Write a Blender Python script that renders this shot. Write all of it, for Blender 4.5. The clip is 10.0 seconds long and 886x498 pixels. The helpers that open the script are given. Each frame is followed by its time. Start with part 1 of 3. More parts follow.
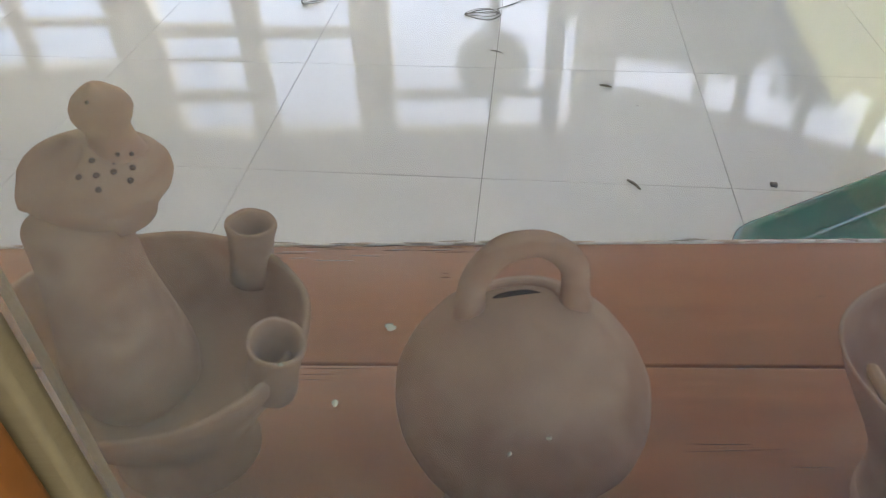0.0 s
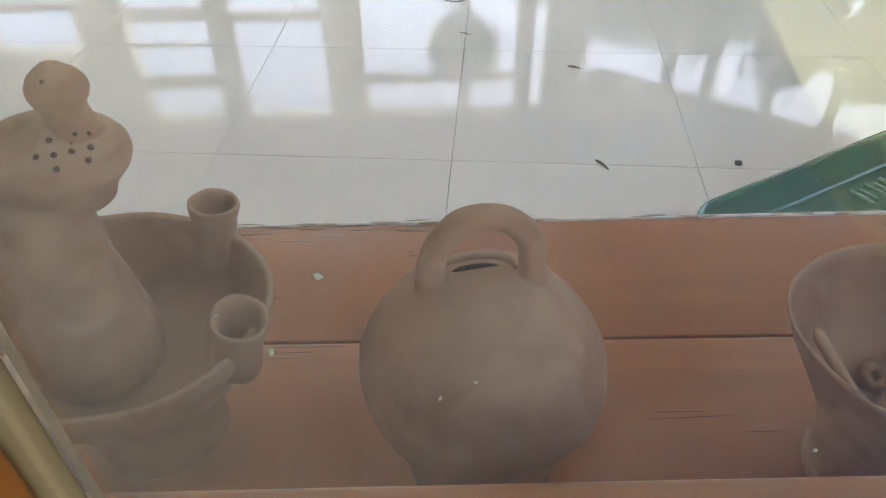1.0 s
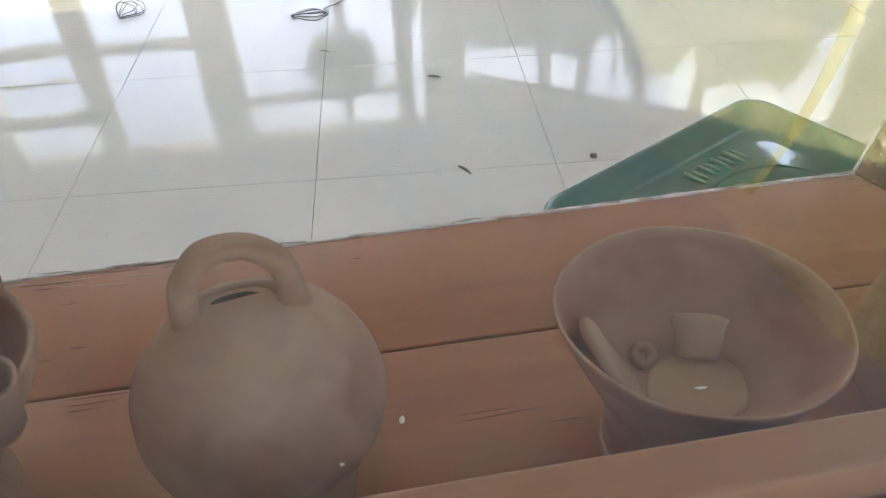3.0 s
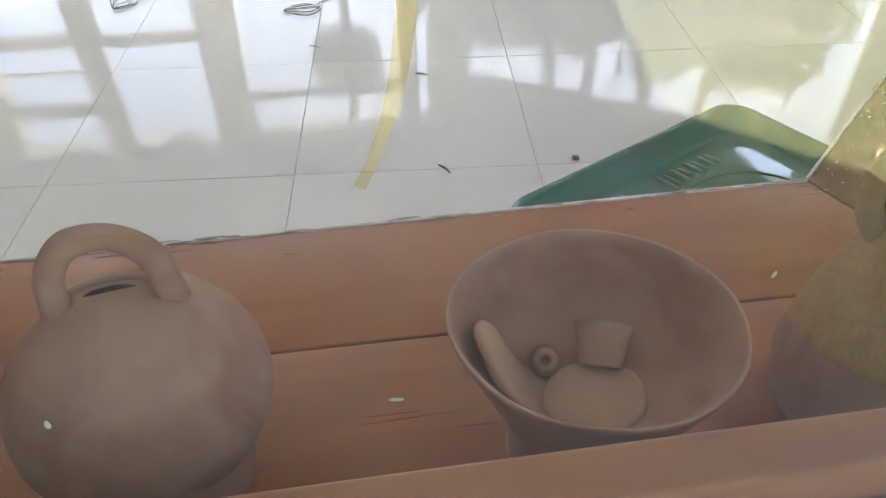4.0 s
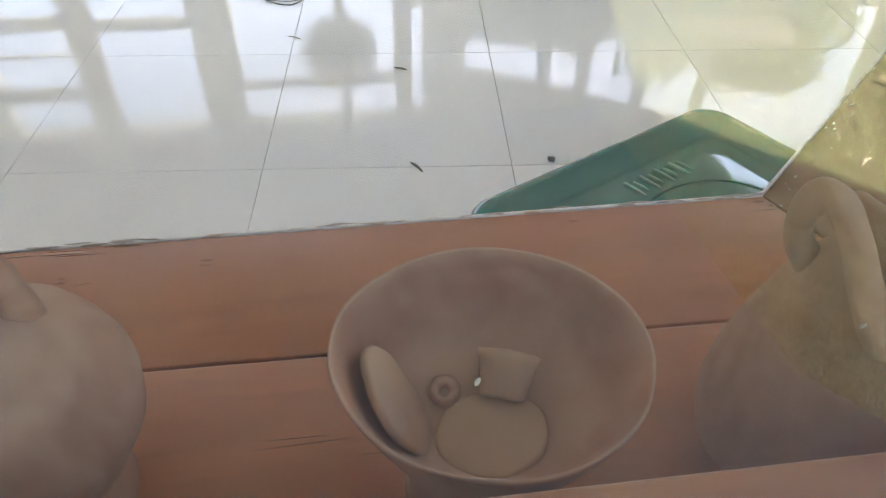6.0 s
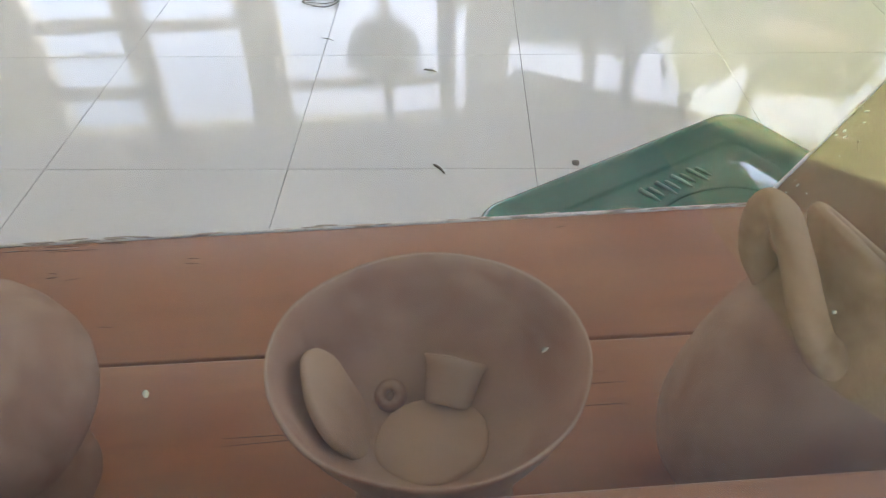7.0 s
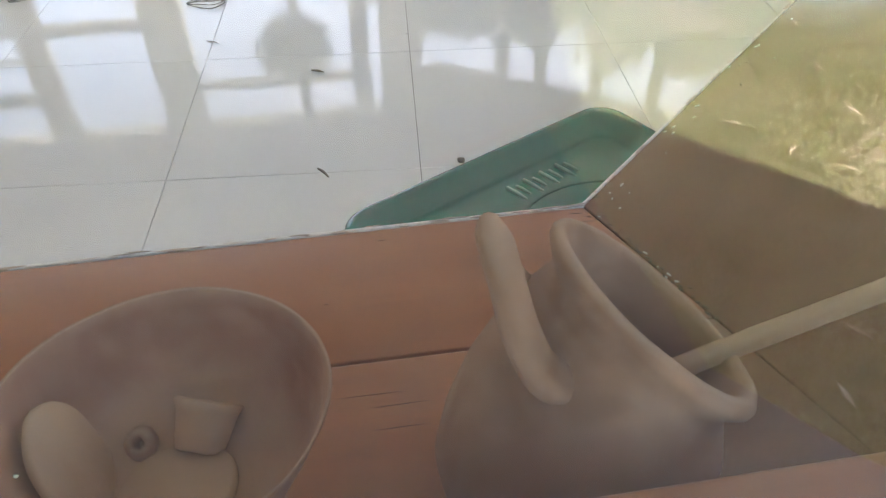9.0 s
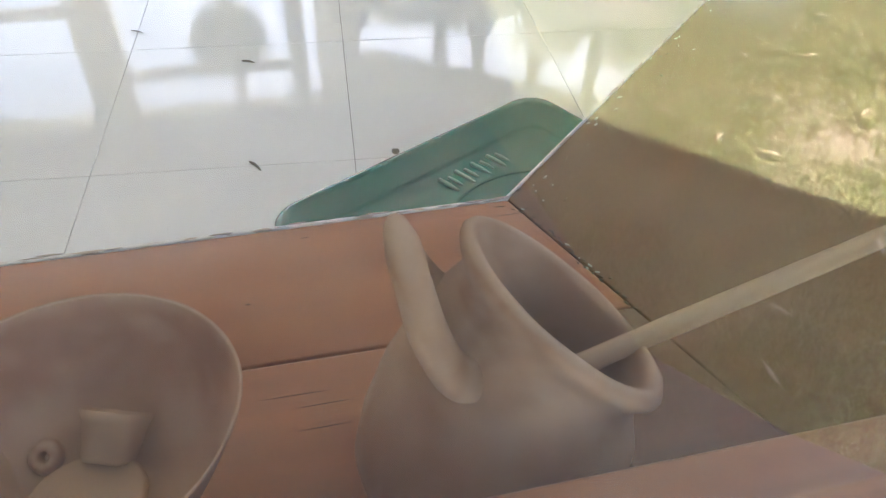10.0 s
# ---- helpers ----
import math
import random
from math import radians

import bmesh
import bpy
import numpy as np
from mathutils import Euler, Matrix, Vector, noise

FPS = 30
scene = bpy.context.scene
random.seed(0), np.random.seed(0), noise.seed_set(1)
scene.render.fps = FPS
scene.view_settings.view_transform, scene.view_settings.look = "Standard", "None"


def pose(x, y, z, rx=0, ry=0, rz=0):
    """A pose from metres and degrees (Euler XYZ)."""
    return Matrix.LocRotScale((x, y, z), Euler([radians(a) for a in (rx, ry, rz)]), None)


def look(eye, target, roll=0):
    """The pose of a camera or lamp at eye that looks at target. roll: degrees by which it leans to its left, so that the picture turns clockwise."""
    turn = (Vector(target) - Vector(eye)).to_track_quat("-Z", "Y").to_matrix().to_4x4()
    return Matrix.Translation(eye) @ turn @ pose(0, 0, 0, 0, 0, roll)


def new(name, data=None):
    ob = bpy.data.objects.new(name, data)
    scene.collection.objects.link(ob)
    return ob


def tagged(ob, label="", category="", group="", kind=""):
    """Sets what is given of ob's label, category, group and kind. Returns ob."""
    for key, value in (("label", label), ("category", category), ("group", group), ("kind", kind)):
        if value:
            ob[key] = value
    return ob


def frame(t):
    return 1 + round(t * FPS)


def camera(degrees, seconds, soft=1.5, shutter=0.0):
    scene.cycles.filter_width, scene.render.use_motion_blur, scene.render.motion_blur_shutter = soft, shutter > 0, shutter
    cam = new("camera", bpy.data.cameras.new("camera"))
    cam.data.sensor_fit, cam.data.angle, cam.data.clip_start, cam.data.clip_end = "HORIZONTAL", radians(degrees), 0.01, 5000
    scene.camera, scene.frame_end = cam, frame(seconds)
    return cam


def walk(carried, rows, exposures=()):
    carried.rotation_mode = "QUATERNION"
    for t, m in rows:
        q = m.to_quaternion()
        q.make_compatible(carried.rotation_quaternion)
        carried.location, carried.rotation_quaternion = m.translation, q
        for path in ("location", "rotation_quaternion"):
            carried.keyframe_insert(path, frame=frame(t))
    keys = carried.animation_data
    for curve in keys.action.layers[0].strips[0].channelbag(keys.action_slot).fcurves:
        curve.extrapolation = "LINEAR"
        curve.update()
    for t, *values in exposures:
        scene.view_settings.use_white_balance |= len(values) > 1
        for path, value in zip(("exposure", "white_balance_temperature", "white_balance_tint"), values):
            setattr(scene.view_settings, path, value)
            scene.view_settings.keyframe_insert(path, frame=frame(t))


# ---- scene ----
cam = camera(61.8, 10.0, soft=1.2)
PATH = [
    (0, (0.094, -1.516, 1.047), (-0.103, 0.003, -0.239), -1.9),
    (0.5, (0.101, -1.519, 1.046), (-0.046, -0.019, -0.268), -1.5),
    (1, (0.105, -1.526, 1.048), (-0.024, -0.028, -0.271), -1.2),
    (1.5, (0.116, -1.523, 1.049), (0.039, 0.003, -0.242), -0.9),
    (2, (0.131, -1.521, 1.051), (0.097, 0.001, -0.247), -0.8),
    (2.5, (0.162, -1.52, 1.052), (0.201, -0.002, -0.25), -1.1),
    (3, (0.206, -1.524, 1.051), (0.309, -0.008, -0.249), -1.7),
    (4.5, (0.302, -1.509, 1.037), (0.369, 0.006, -0.267), -0.5),
    (5, (0.303, -1.491, 1.037), (0.431, 0.0, -0.29), 0.6),
    (5.5, (0.314, -1.477, 1.029), (0.527, 0.026, -0.273), 1.4),
    (6, (0.357, -1.481, 1.027), (0.437, 0.024, -0.288), 0.8),
    (7.5, (0.458, -1.476, 1.031), (0.403, 0.038, -0.275), -1.3),
    (8, (0.5, -1.463, 1.036), (0.536, 0.083, -0.232), -1.6),
    (8.5, (0.521, -1.462, 1.038), (0.57, 0.081, -0.234), -1.5),
    (9, (0.547, -1.454, 1.034), (0.655, 0.035, -0.297), -0.4),
    (9.5, (0.563, -1.446, 1.037), (0.771, 0.038, -0.288), 1.1),
    (10, (0.568, -1.451, 1.039), (0.821, 0.0, -0.314), 2.2),
]
walk(cam, [(t, look(eye, target, roll)) for t, eye, target, roll in PATH],
     exposures=[(0, 3.55), (1, 3.71), (3, 3.74), (5.5, 3.80), (7.5, 3.76), (8, 3.76), (8.5, 3.54), (9, 3.70), (9.5, 3.90), (10, 3.95)])

# ---- world, sun, exposure ----
SUN_EL, SUN_AZ = radians(60), radians(77.3)      # azimuth of the sun, from +x towards +y
world = bpy.data.worlds.new("sky")
scene.world = world
world.use_nodes = True
wn = world.node_tree.nodes
sky = wn.new("ShaderNodeTexSky")
sky.sky_type, sky.sun_disc = "NISHITA", False
sky.sun_elevation, sky.sun_rotation = SUN_EL, radians(90) - SUN_AZ
sky.air_density, sky.dust_density = 1.0, 2.6
wn["Background"].inputs[1].default_value = 0.08
world.node_tree.links.new(sky.outputs[0], wn["Background"].inputs[0])
sun = new("sun", bpy.data.lights.new("sun", "SUN"))
sun.data.energy, sun.data.angle, sun.data.color = 4.5, radians(0.6), (1.0, 0.95, 0.86)
SUN_DIR = Vector((math.cos(SUN_EL) * math.cos(SUN_AZ), math.cos(SUN_EL) * math.sin(SUN_AZ), math.sin(SUN_EL)))
sun.matrix_world = look(SUN_DIR * 20, (0, 0, 0))


# ---- materials ----
class Mat:
    """A principled material with a few shorthand nodes."""
    def __init__(self, name, rough=0.6, metal=0.0, spec=0.5):
        self.m = bpy.data.materials.new(name)
        self.m.use_nodes = True
        self.t = self.m.node_tree
        self.b = self.t.nodes["Principled BSDF"]
        self.b.inputs["Roughness"].default_value = rough
        self.b.inputs["Metallic"].default_value = metal
        self.b.inputs["Specular IOR Level"].default_value = spec
        self.co = self.node("ShaderNodeTexCoord").outputs["Object"]

    def node(self, kind, **values):
        n = self.t.nodes.new(kind)
        for key, value in values.items():
            n.inputs[key].default_value = value
        return n

    def link(self, a, b):
        self.t.links.new(a, b)

    def stretched(self, sx, sy, sz, rz=0.0, shift=False):
        n = self.node("ShaderNodeMapping", Scale=(sx, sy, sz), Rotation=(0, 0, rz))
        self.link(self.co, n.inputs["Vector"])
        if shift:
            r = self.node("ShaderNodeObjectInfo").outputs["Random"]
            k = self.node("ShaderNodeVectorMath")
            k.operation = "SCALE"
            k.inputs[0].default_value = (37.0, 21.0, 13.0)
            self.link(r, k.inputs["Scale"])
            self.link(k.outputs[0], n.inputs["Location"])
        return n.outputs[0]

    def noise(self, scale, detail=4.0, rough=0.6, vec=None, distortion=0.0):
        n = self.node("ShaderNodeTexNoise", Scale=scale, Detail=detail, Roughness=rough, Distortion=distortion)
        self.link(vec or self.co, n.inputs["Vector"])
        return n.outputs["Fac"]

    def ramp(self, fac, *stops):
        n = self.node("ShaderNodeValToRGB")
        while len(n.color_ramp.elements) < len(stops):
            n.color_ramp.elements.new(0.5)
        for e, (p, c) in zip(n.color_ramp.elements, stops):
            e.position = p
            e.color = (*c, 1) if isinstance(c, tuple) else (c, c, c, 1)
        self.link(fac, n.inputs[0])
        return n.outputs[0]

    def mix(self, fac, a, b, blend="MIX"):
        n = self.t.nodes.new("ShaderNodeMix")
        n.data_type, n.blend_type = "RGBA", blend
        for v, i in ((fac, 0), (a, 6), (b, 7)):
            if isinstance(v, (int, float)):
                n.inputs[i].default_value = v if i == 0 else (v, v, v, 1)
            elif isinstance(v, tuple):
                n.inputs[i].default_value = (*v, 1)
            else:
                self.link(v, n.inputs[i])
        return n.outputs[2]

    def colour(self, c):
        if isinstance(c, tuple):
            self.b.inputs["Base Color"].default_value = (*c, 1)
        else:
            self.link(c, self.b.inputs["Base Color"])
        return self

    def rough(self, r):
        self.link(r, self.b.inputs["Roughness"])
        return self

    def bump(self, height, strength=0.3, distance=0.002):
        n = self.node("ShaderNodeBump", Strength=strength, Distance=distance)
        self.link(height, n.inputs["Height"])
        self.link(n.outputs[0], self.b.inputs["Normal"])
        return self


def clay(name, light, dark, dust=0.5):
    """Unglazed fired clay under a film of pale dust that settles on it in blotches."""
    m = Mat(name, rough=0.9, spec=0.25)
    big = m.noise(9, 3)
    fine = m.noise(160, 6, 0.7)
    base = m.mix(m.ramp(big, (0.35, 0.0), (0.65, 1.0)), dark, light)
    speck = m.ramp(m.noise(300, 2), (0.24, 0.55), (0.34, 1.0))
    base = m.mix(speck, (0.14, 0.085, 0.055), base)
    film = m.ramp(m.noise(22, 5, 0.65, distortion=0.6), (0.40, 0.0), (0.72, dust))
    base = m.mix(film, base, (0.50, 0.345, 0.235))
    # faces that point up are blended towards a paler tan
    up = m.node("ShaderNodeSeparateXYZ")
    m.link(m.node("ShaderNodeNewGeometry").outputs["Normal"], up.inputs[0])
    upward = m.ramp(up.outputs[2], (0.55, 0.0), (1.0, 0.38))
    base = m.mix(upward, base, (0.56, 0.43, 0.32))
    m.colour(base)
    m.bump(m.mix(0.35, fine, m.noise(45, 4)), 0.45, 0.0012)
    return m.m


def wood(name, a, b, c, rough=0.32, worn=0.0):
    """Varnished planks with long grain along x, each plank shifted by its own random number."""
    m = Mat(name, rough=rough, spec=0.5)
    v = m.stretched(1.2, 22, 22, shift=True)
    w = m.stretched(0.5, 5, 5, shift=True)
    grain = m.noise(14, 6, 0.65, v, 0.4)
    band = m.noise(4, 3, 0.5, w, 1.2)
    col = m.mix(m.ramp(band, (0.3, 0.0), (0.7, 1.0)), a, b)
    col = m.mix(m.ramp(grain, (0.42, 0.0), (0.72, 0.32)), col, c)
    dust = m.ramp(m.noise(5, 3, 0.5), (0.35, 0.0), (0.75, 0.13))
    col = m.mix(dust, col, (0.44, 0.33, 0.25))
    if worn:
        # white chips, which also carry the painted gleam of the rounded edge
        chip = m.ramp(m.noise(60, 3, 0.6, m.stretched(0.5, 2.0, 2.0, shift=True)), (0.60 - worn, 0.0), (0.66 - worn, 1.0))
        col = m.mix(chip, col, (0.80, 0.78, 0.74))
    m.colour(col)
    m.rough(m.ramp(m.noise(6, 2), (0.3, rough - 0.04), (0.75, rough + 0.10)))
    m.bump(grain, 0.25, 0.0008)
    return m.m


RED_WOOD = wood("red_brown_varnished_wood", (0.315, 0.108, 0.036), (0.395, 0.142, 0.048), (0.185, 0.060, 0.021))
BROWN_WOOD = wood("dark_brown_varnished_wood", (0.15, 0.062, 0.032), (0.18, 0.075, 0.038), (0.09, 0.038, 0.021), 0.11)
RAIL_WOOD = wood("tan_varnished_wood", (0.34, 0.137, 0.058), (0.41, 0.168, 0.072), (0.22, 0.088, 0.038), 0.4)
# pale tones hold both chipped wood and the skylight glint on the edge
CHIPPED_GLINT = wood("chipped_glint_edge", (0.50, 0.40, 0.32), (0.58, 0.48, 0.40), (0.36, 0.26, 0.19), 0.35, worn=0.17)
ORANGE = Mat("orange_painted_wood", rough=0.45)
ORANGE.colour(ORANGE.mix(ORANGE.ramp(ORANGE.noise(7), (0.35, 0.0), (0.7, 1.0)), (0.13, 0.036, 0.002), (0.17, 0.05, 0.004)))
ORANGE.bump(ORANGE.noise(120, 4), 0.2, 0.0008)
ORANGE = ORANGE.m
BEAD = wood("tan_putty_bead", (0.105, 0.072, 0.032), (0.13, 0.090, 0.040), (0.08, 0.052, 0.023), 0.6)

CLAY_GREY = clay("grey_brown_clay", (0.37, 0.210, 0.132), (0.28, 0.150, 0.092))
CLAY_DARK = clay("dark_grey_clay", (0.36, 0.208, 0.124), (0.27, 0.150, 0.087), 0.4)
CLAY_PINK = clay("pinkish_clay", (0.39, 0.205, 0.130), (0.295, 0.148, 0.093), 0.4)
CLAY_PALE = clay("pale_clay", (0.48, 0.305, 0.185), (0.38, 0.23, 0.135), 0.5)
# dark colour paints the shade inside the coin slot and the wood grooves
HOLE = Mat("recess_shade", rough=0.95, spec=0.1)
HOLE.colour(HOLE.mix(HOLE.ramp(HOLE.noise(90), (0.3, 0.0), (0.7, 1.0)), (0.05, 0.035, 0.028), (0.09, 0.06, 0.045)))
HOLE = HOLE.m
# a lighter version paints the shade inside the small pierced holes
PRICK = Mat("pricked_hole_shade", rough=0.95, spec=0.1)
PRICK.colour(PRICK.mix(PRICK.ramp(PRICK.noise(90), (0.3, 0.0), (0.7, 1.0)), (0.10, 0.062, 0.042), (0.16, 0.10, 0.07)))
PRICK = PRICK.m

TILE = Mat("polished_white_tile", rough=0.05, spec=0.26)
tile_shade = TILE.node("ShaderNodeObjectInfo").outputs["Random"]
TILE.colour(TILE.mix(TILE.ramp(TILE.noise(3.5, 6, 0.7), (0.35, 0.0), (0.7, 1.0)),
                     TILE.mix(tile_shade, (0.76, 0.77, 0.78), (0.79, 0.80, 0.81)),
                     TILE.mix(tile_shade, (0.82, 0.83, 0.84), (0.84, 0.85, 0.86))))
TILE.rough(TILE.ramp(TILE.noise(7, 6, 0.7), (0.35, 0.02), (0.75, 0.085)))
TILE.bump(TILE.noise(2.2, 2), 0.05, 0.004)
TILE = TILE.m
GROUT = Mat("dark_grout", rough=0.9)
GROUT.colour(GROUT.mix(GROUT.noise(60), (0.05, 0.05, 0.05), (0.13, 0.12, 0.11)))
GROUT = GROUT.m
GREEN = Mat("glossy_green_plastic", rough=0.12, spec=0.9)
GREEN.colour(GREEN.mix(GREEN.ramp(GREEN.noise(14, 5, 0.7), (0.45, 0.0), (0.8, 0.5)), (0.010, 0.150, 0.118), (0.040, 0.215, 0.180)))
GREEN.rough(GREEN.ramp(GREEN.noise(20, 5), (0.35, 0.04), (0.75, 0.15)))
GREEN.bump(GREEN.noise(18, 3), 0.10, 0.002)
GREEN = GREEN.m
GREEN_PALE = Mat("scuffed_pale_green", rough=0.4)
GREEN_PALE.colour(GREEN_PALE.mix(GREEN_PALE.noise(80), (0.12, 0.34, 0.27), (0.25, 0.46, 0.38)))
GREEN_PALE = GREEN_PALE.m
PLASTER = Mat("whitewashed_plaster", rough=0.85)
PLASTER.colour(PLASTER.mix(PLASTER.ramp(PLASTER.noise(3, 6), (0.3, 0.0), (0.7, 1.0)), (0.55, 0.53, 0.48), (0.66, 0.64, 0.60)))
PLASTER.bump(PLASTER.noise(60, 5), 0.25, 0.002)
PLASTER = PLASTER.m
POST = wood("grey_brown_painted_post", (0.20, 0.17, 0.14), (0.24, 0.205, 0.17), (0.14, 0.12, 0.10), 0.5)
WIRE = Mat("grey_steel_wire", rough=0.45, metal=0.8)
WIRE.colour(WIRE.mix(WIRE.noise(50), (0.10, 0.10, 0.10), (0.22, 0.21, 0.20)))
WIRE = WIRE.m
TWIG = Mat("dry_twig", rough=0.9)
TWIG.colour(TWIG.mix(TWIG.noise(40), (0.10, 0.085, 0.07), (0.26, 0.23, 0.19)))
TWIG = TWIG.m
STRAW = Mat("dry_leaf", rough=0.8)
STRAW.colour(STRAW.mix(STRAW.noise(30), (0.55, 0.42, 0.24), (0.72, 0.62, 0.45)))
STRAW = STRAW.m
SPECK = Mat("pale_lime_speck", rough=0.9)
SPECK.colour(SPECK.mix(SPECK.noise(300), (0.13, 0.120, 0.095), (0.19, 0.172, 0.14)))
SPECK = SPECK.m
FLAKE = Mat("pale_wood_flake", rough=0.8)
FLAKE.colour(FLAKE.mix(FLAKE.noise(90), (0.38, 0.33, 0.28), (0.52, 0.47, 0.42)))
FLAKE = FLAKE.m
SOIL = Mat("dry_lawn_soil", rough=0.95, spec=0.2)
soil_patch = SOIL.ramp(SOIL.noise(0.9, 5, 0.6), (0.57, 0.0), (0.70, 1.0))
SOIL.colour(SOIL.mix(soil_patch, SOIL.mix(SOIL.ramp(SOIL.noise(26, 6, 0.7), (0.35, 0.0), (0.65, 1.0)), (0.15, 0.15, 0.07), (0.30, 0.27, 0.15)),
                     SOIL.mix(SOIL.ramp(SOIL.noise(40, 6, 0.7), (0.35, 0.0), (0.7, 1.0)), (0.34, 0.27, 0.19), (0.46, 0.37, 0.27))))
SOIL.bump(SOIL.noise(55, 6), 0.6, 0.02)
SOIL = SOIL.m


def leafy(name, a, b, c):
    m = Mat(name, rough=0.7, spec=0.3)
    r = m.node("ShaderNodeNewGeometry").outputs["Random Per Island"]
    patch = m.mix(0.5, m.ramp(m.noise(3.0, 4, 0.65), (0.38, 0.0), (0.64, 1.0)), m.ramp(m.noise(17, 5, 0.75), (0.42, 0.0), (0.60, 1.0)))
    m.colour(m.mix(patch, m.ramp(r, (0.0, a), (0.8, a), (1.0, b)), m.ramp(r, (0.0, b), (0.35, b), (1.0, c))))
    return m.m


GRASS = leafy("yellow_green_grass", (0.16, 0.22, 0.065), (0.36, 0.36, 0.14), (0.58, 0.54, 0.34))
LEAF = leafy("dark_green_leaf", (0.03, 0.06, 0.015), (0.05, 0.09, 0.025), (0.08, 0.12, 0.035))
BARK = Mat("grey_bark", rough=0.9)
BARK.colour(BARK.mix(BARK.noise(20, 5), (0.10, 0.08, 0.06), (0.2, 0.16, 0.12)))
BARK = BARK.m

# near-black colour stands in for shaded ground mirrored in the pane
SHADE_SLAB = Mat("shade_black_slab", rough=0.8)
SHADE_SLAB.colour(SHADE_SLAB.mix(SHADE_SLAB.ramp(SHADE_SLAB.noise(8, 5), (0.3, 0.0), (0.7, 1.0)), (0.035, 0.032, 0.03), (0.06, 0.053, 0.048)))
SHADE_SLAB.bump(SHADE_SLAB.noise(50, 5), 0.4, 0.004)
SHADE_SLAB = SHADE_SLAB.m

GLASS = Mat("dusty_window_glass", rough=0.0)
GLASS.b.inputs["Transmission Weight"].default_value = 1.0
GLASS.b.inputs["IOR"].default_value = 1.5
film = GLASS.node("ShaderNodeBsdfDiffuse", Color=(0.635, 0.53, 0.42, 1))
smear = GLASS.mix(0.55, GLASS.ramp(GLASS.noise(7, 5, 0.6, distortion=0.8), (0.30, 0.0), (0.75, 1.0)), GLASS.ramp(GLASS.noise(38, 5, 0.7), (0.35, 0.0), (0.8, 1.0)))
# more dirt has gathered beside the jamb
across = GLASS.node("ShaderNodeSeparateXYZ")
GLASS.link(GLASS.co, across.inputs[0])
edge = GLASS.node("ShaderNodeMapRange", **{"From Min": -0.785, "From Max": -0.655, "To Min": 1.0, "To Max": 0.0})
GLASS.link(across.outputs[0], edge.inputs["Value"])
amount = GLASS.mix(edge.outputs[0], GLASS.ramp(smear, (0.22, 0.002), (0.78, 0.034)), GLASS.ramp(smear, (0.0, 0.040), (1.0, 0.12)))
coat = GLASS.node("ShaderNodeMixShader")
GLASS.link(amount, coat.inputs[0])
GLASS.link(GLASS.b.outputs[0], coat.inputs[1])
GLASS.link(film.outputs[0], coat.inputs[2])
GLASS.link(coat.outputs[0], GLASS.t.nodes["Material Output"].inputs["Surface"])
GLASS = GLASS.m
YELLOW = Mat("translucent_yellow_resin", rough=0.5)
YELLOW.colour(YELLOW.mix(YELLOW.noise(40), (0.40, 0.34, 0.14), (0.48, 0.42, 0.20)))
see = YELLOW.node("ShaderNodeBsdfTransparent", Color=(1.0, 0.96, 0.80, 1))
thin = YELLOW.node("ShaderNodeMixShader")
YELLOW.link(YELLOW.ramp(YELLOW.noise(60, 3), (0.3, 0.89), (0.8, 0.955)), thin.inputs[0])
YELLOW.link(YELLOW.b.outputs[0], thin.inputs[1])
YELLOW.link(see.outputs[0], thin.inputs[2])
YELLOW.link(thin.outputs[0], YELLOW.t.nodes["Material Output"].inputs["Surface"])
YELLOW = YELLOW.m


# ---- mesh helpers ----
def part(name, bm, material, parent=None, label="", smooth=True, m=None):
    me = bpy.data.meshes.new(name)
    bmesh.ops.recalc_face_normals(bm, faces=bm.faces)
    bm.to_mesh(me)
    bm.free()
    if smooth:
        me.shade_smooth()
    me.materials.append(material)
    ob = new(name, me)
    if m is not None:
        ob.matrix_basis = m
    if parent is not None:
        ob.parent = parent
    if label:
        tagged(ob, label)
    return ob


def thing(name, label, category, group="", kind="", m=None):
    ob = new(name)
    ob.empty_display_size = 0.05
    if m is not None:
        ob.matrix_basis = m
    return tagged(ob, label, category, group, kind)


def lathe(profile, seg=64, wobble=0.0, seed=0.0, oval=1.0):
    """A turned form from (radius, height) pairs, with a hand-made unevenness."""
    bm = bmesh.new()
    rings = []
    for r, z in profile:
        if r < 1e-5:
            rings.append([bm.verts.new((0, 0, z))])
            continue
        ring = []
        for k in range(seg):
            a = 2 * math.pi * k / seg
            p = Vector((math.cos(a), math.sin(a) * oval, 0))
            d = 1 + wobble * noise.noise(Vector((p.x * 1.6 + seed, p.y * 1.6, z * 14 + seed)))
            ring.append(bm.verts.new((p.x * r * d, p.y * r * d, z + wobble * 0.03 * noise.noise(Vector((p.x * 1.3, p.y * 1.3 + seed, z * 9))))))
        rings.append(ring)
    for a, b in zip(rings, rings[1:]):
        for k in range(seg):
            k2 = (k + 1) % seg
            if len(a) == 1 and len(b) > 1:
                bm.faces.new((a[0], b[k], b[k2]))
            elif len(b) == 1 and len(a) > 1:
                bm.faces.new((a[k], a[k2], b[0]))
            elif len(a) > 1:
                bm.faces.new((a[k], a[k2], b[k2], b[k]))
    return bm


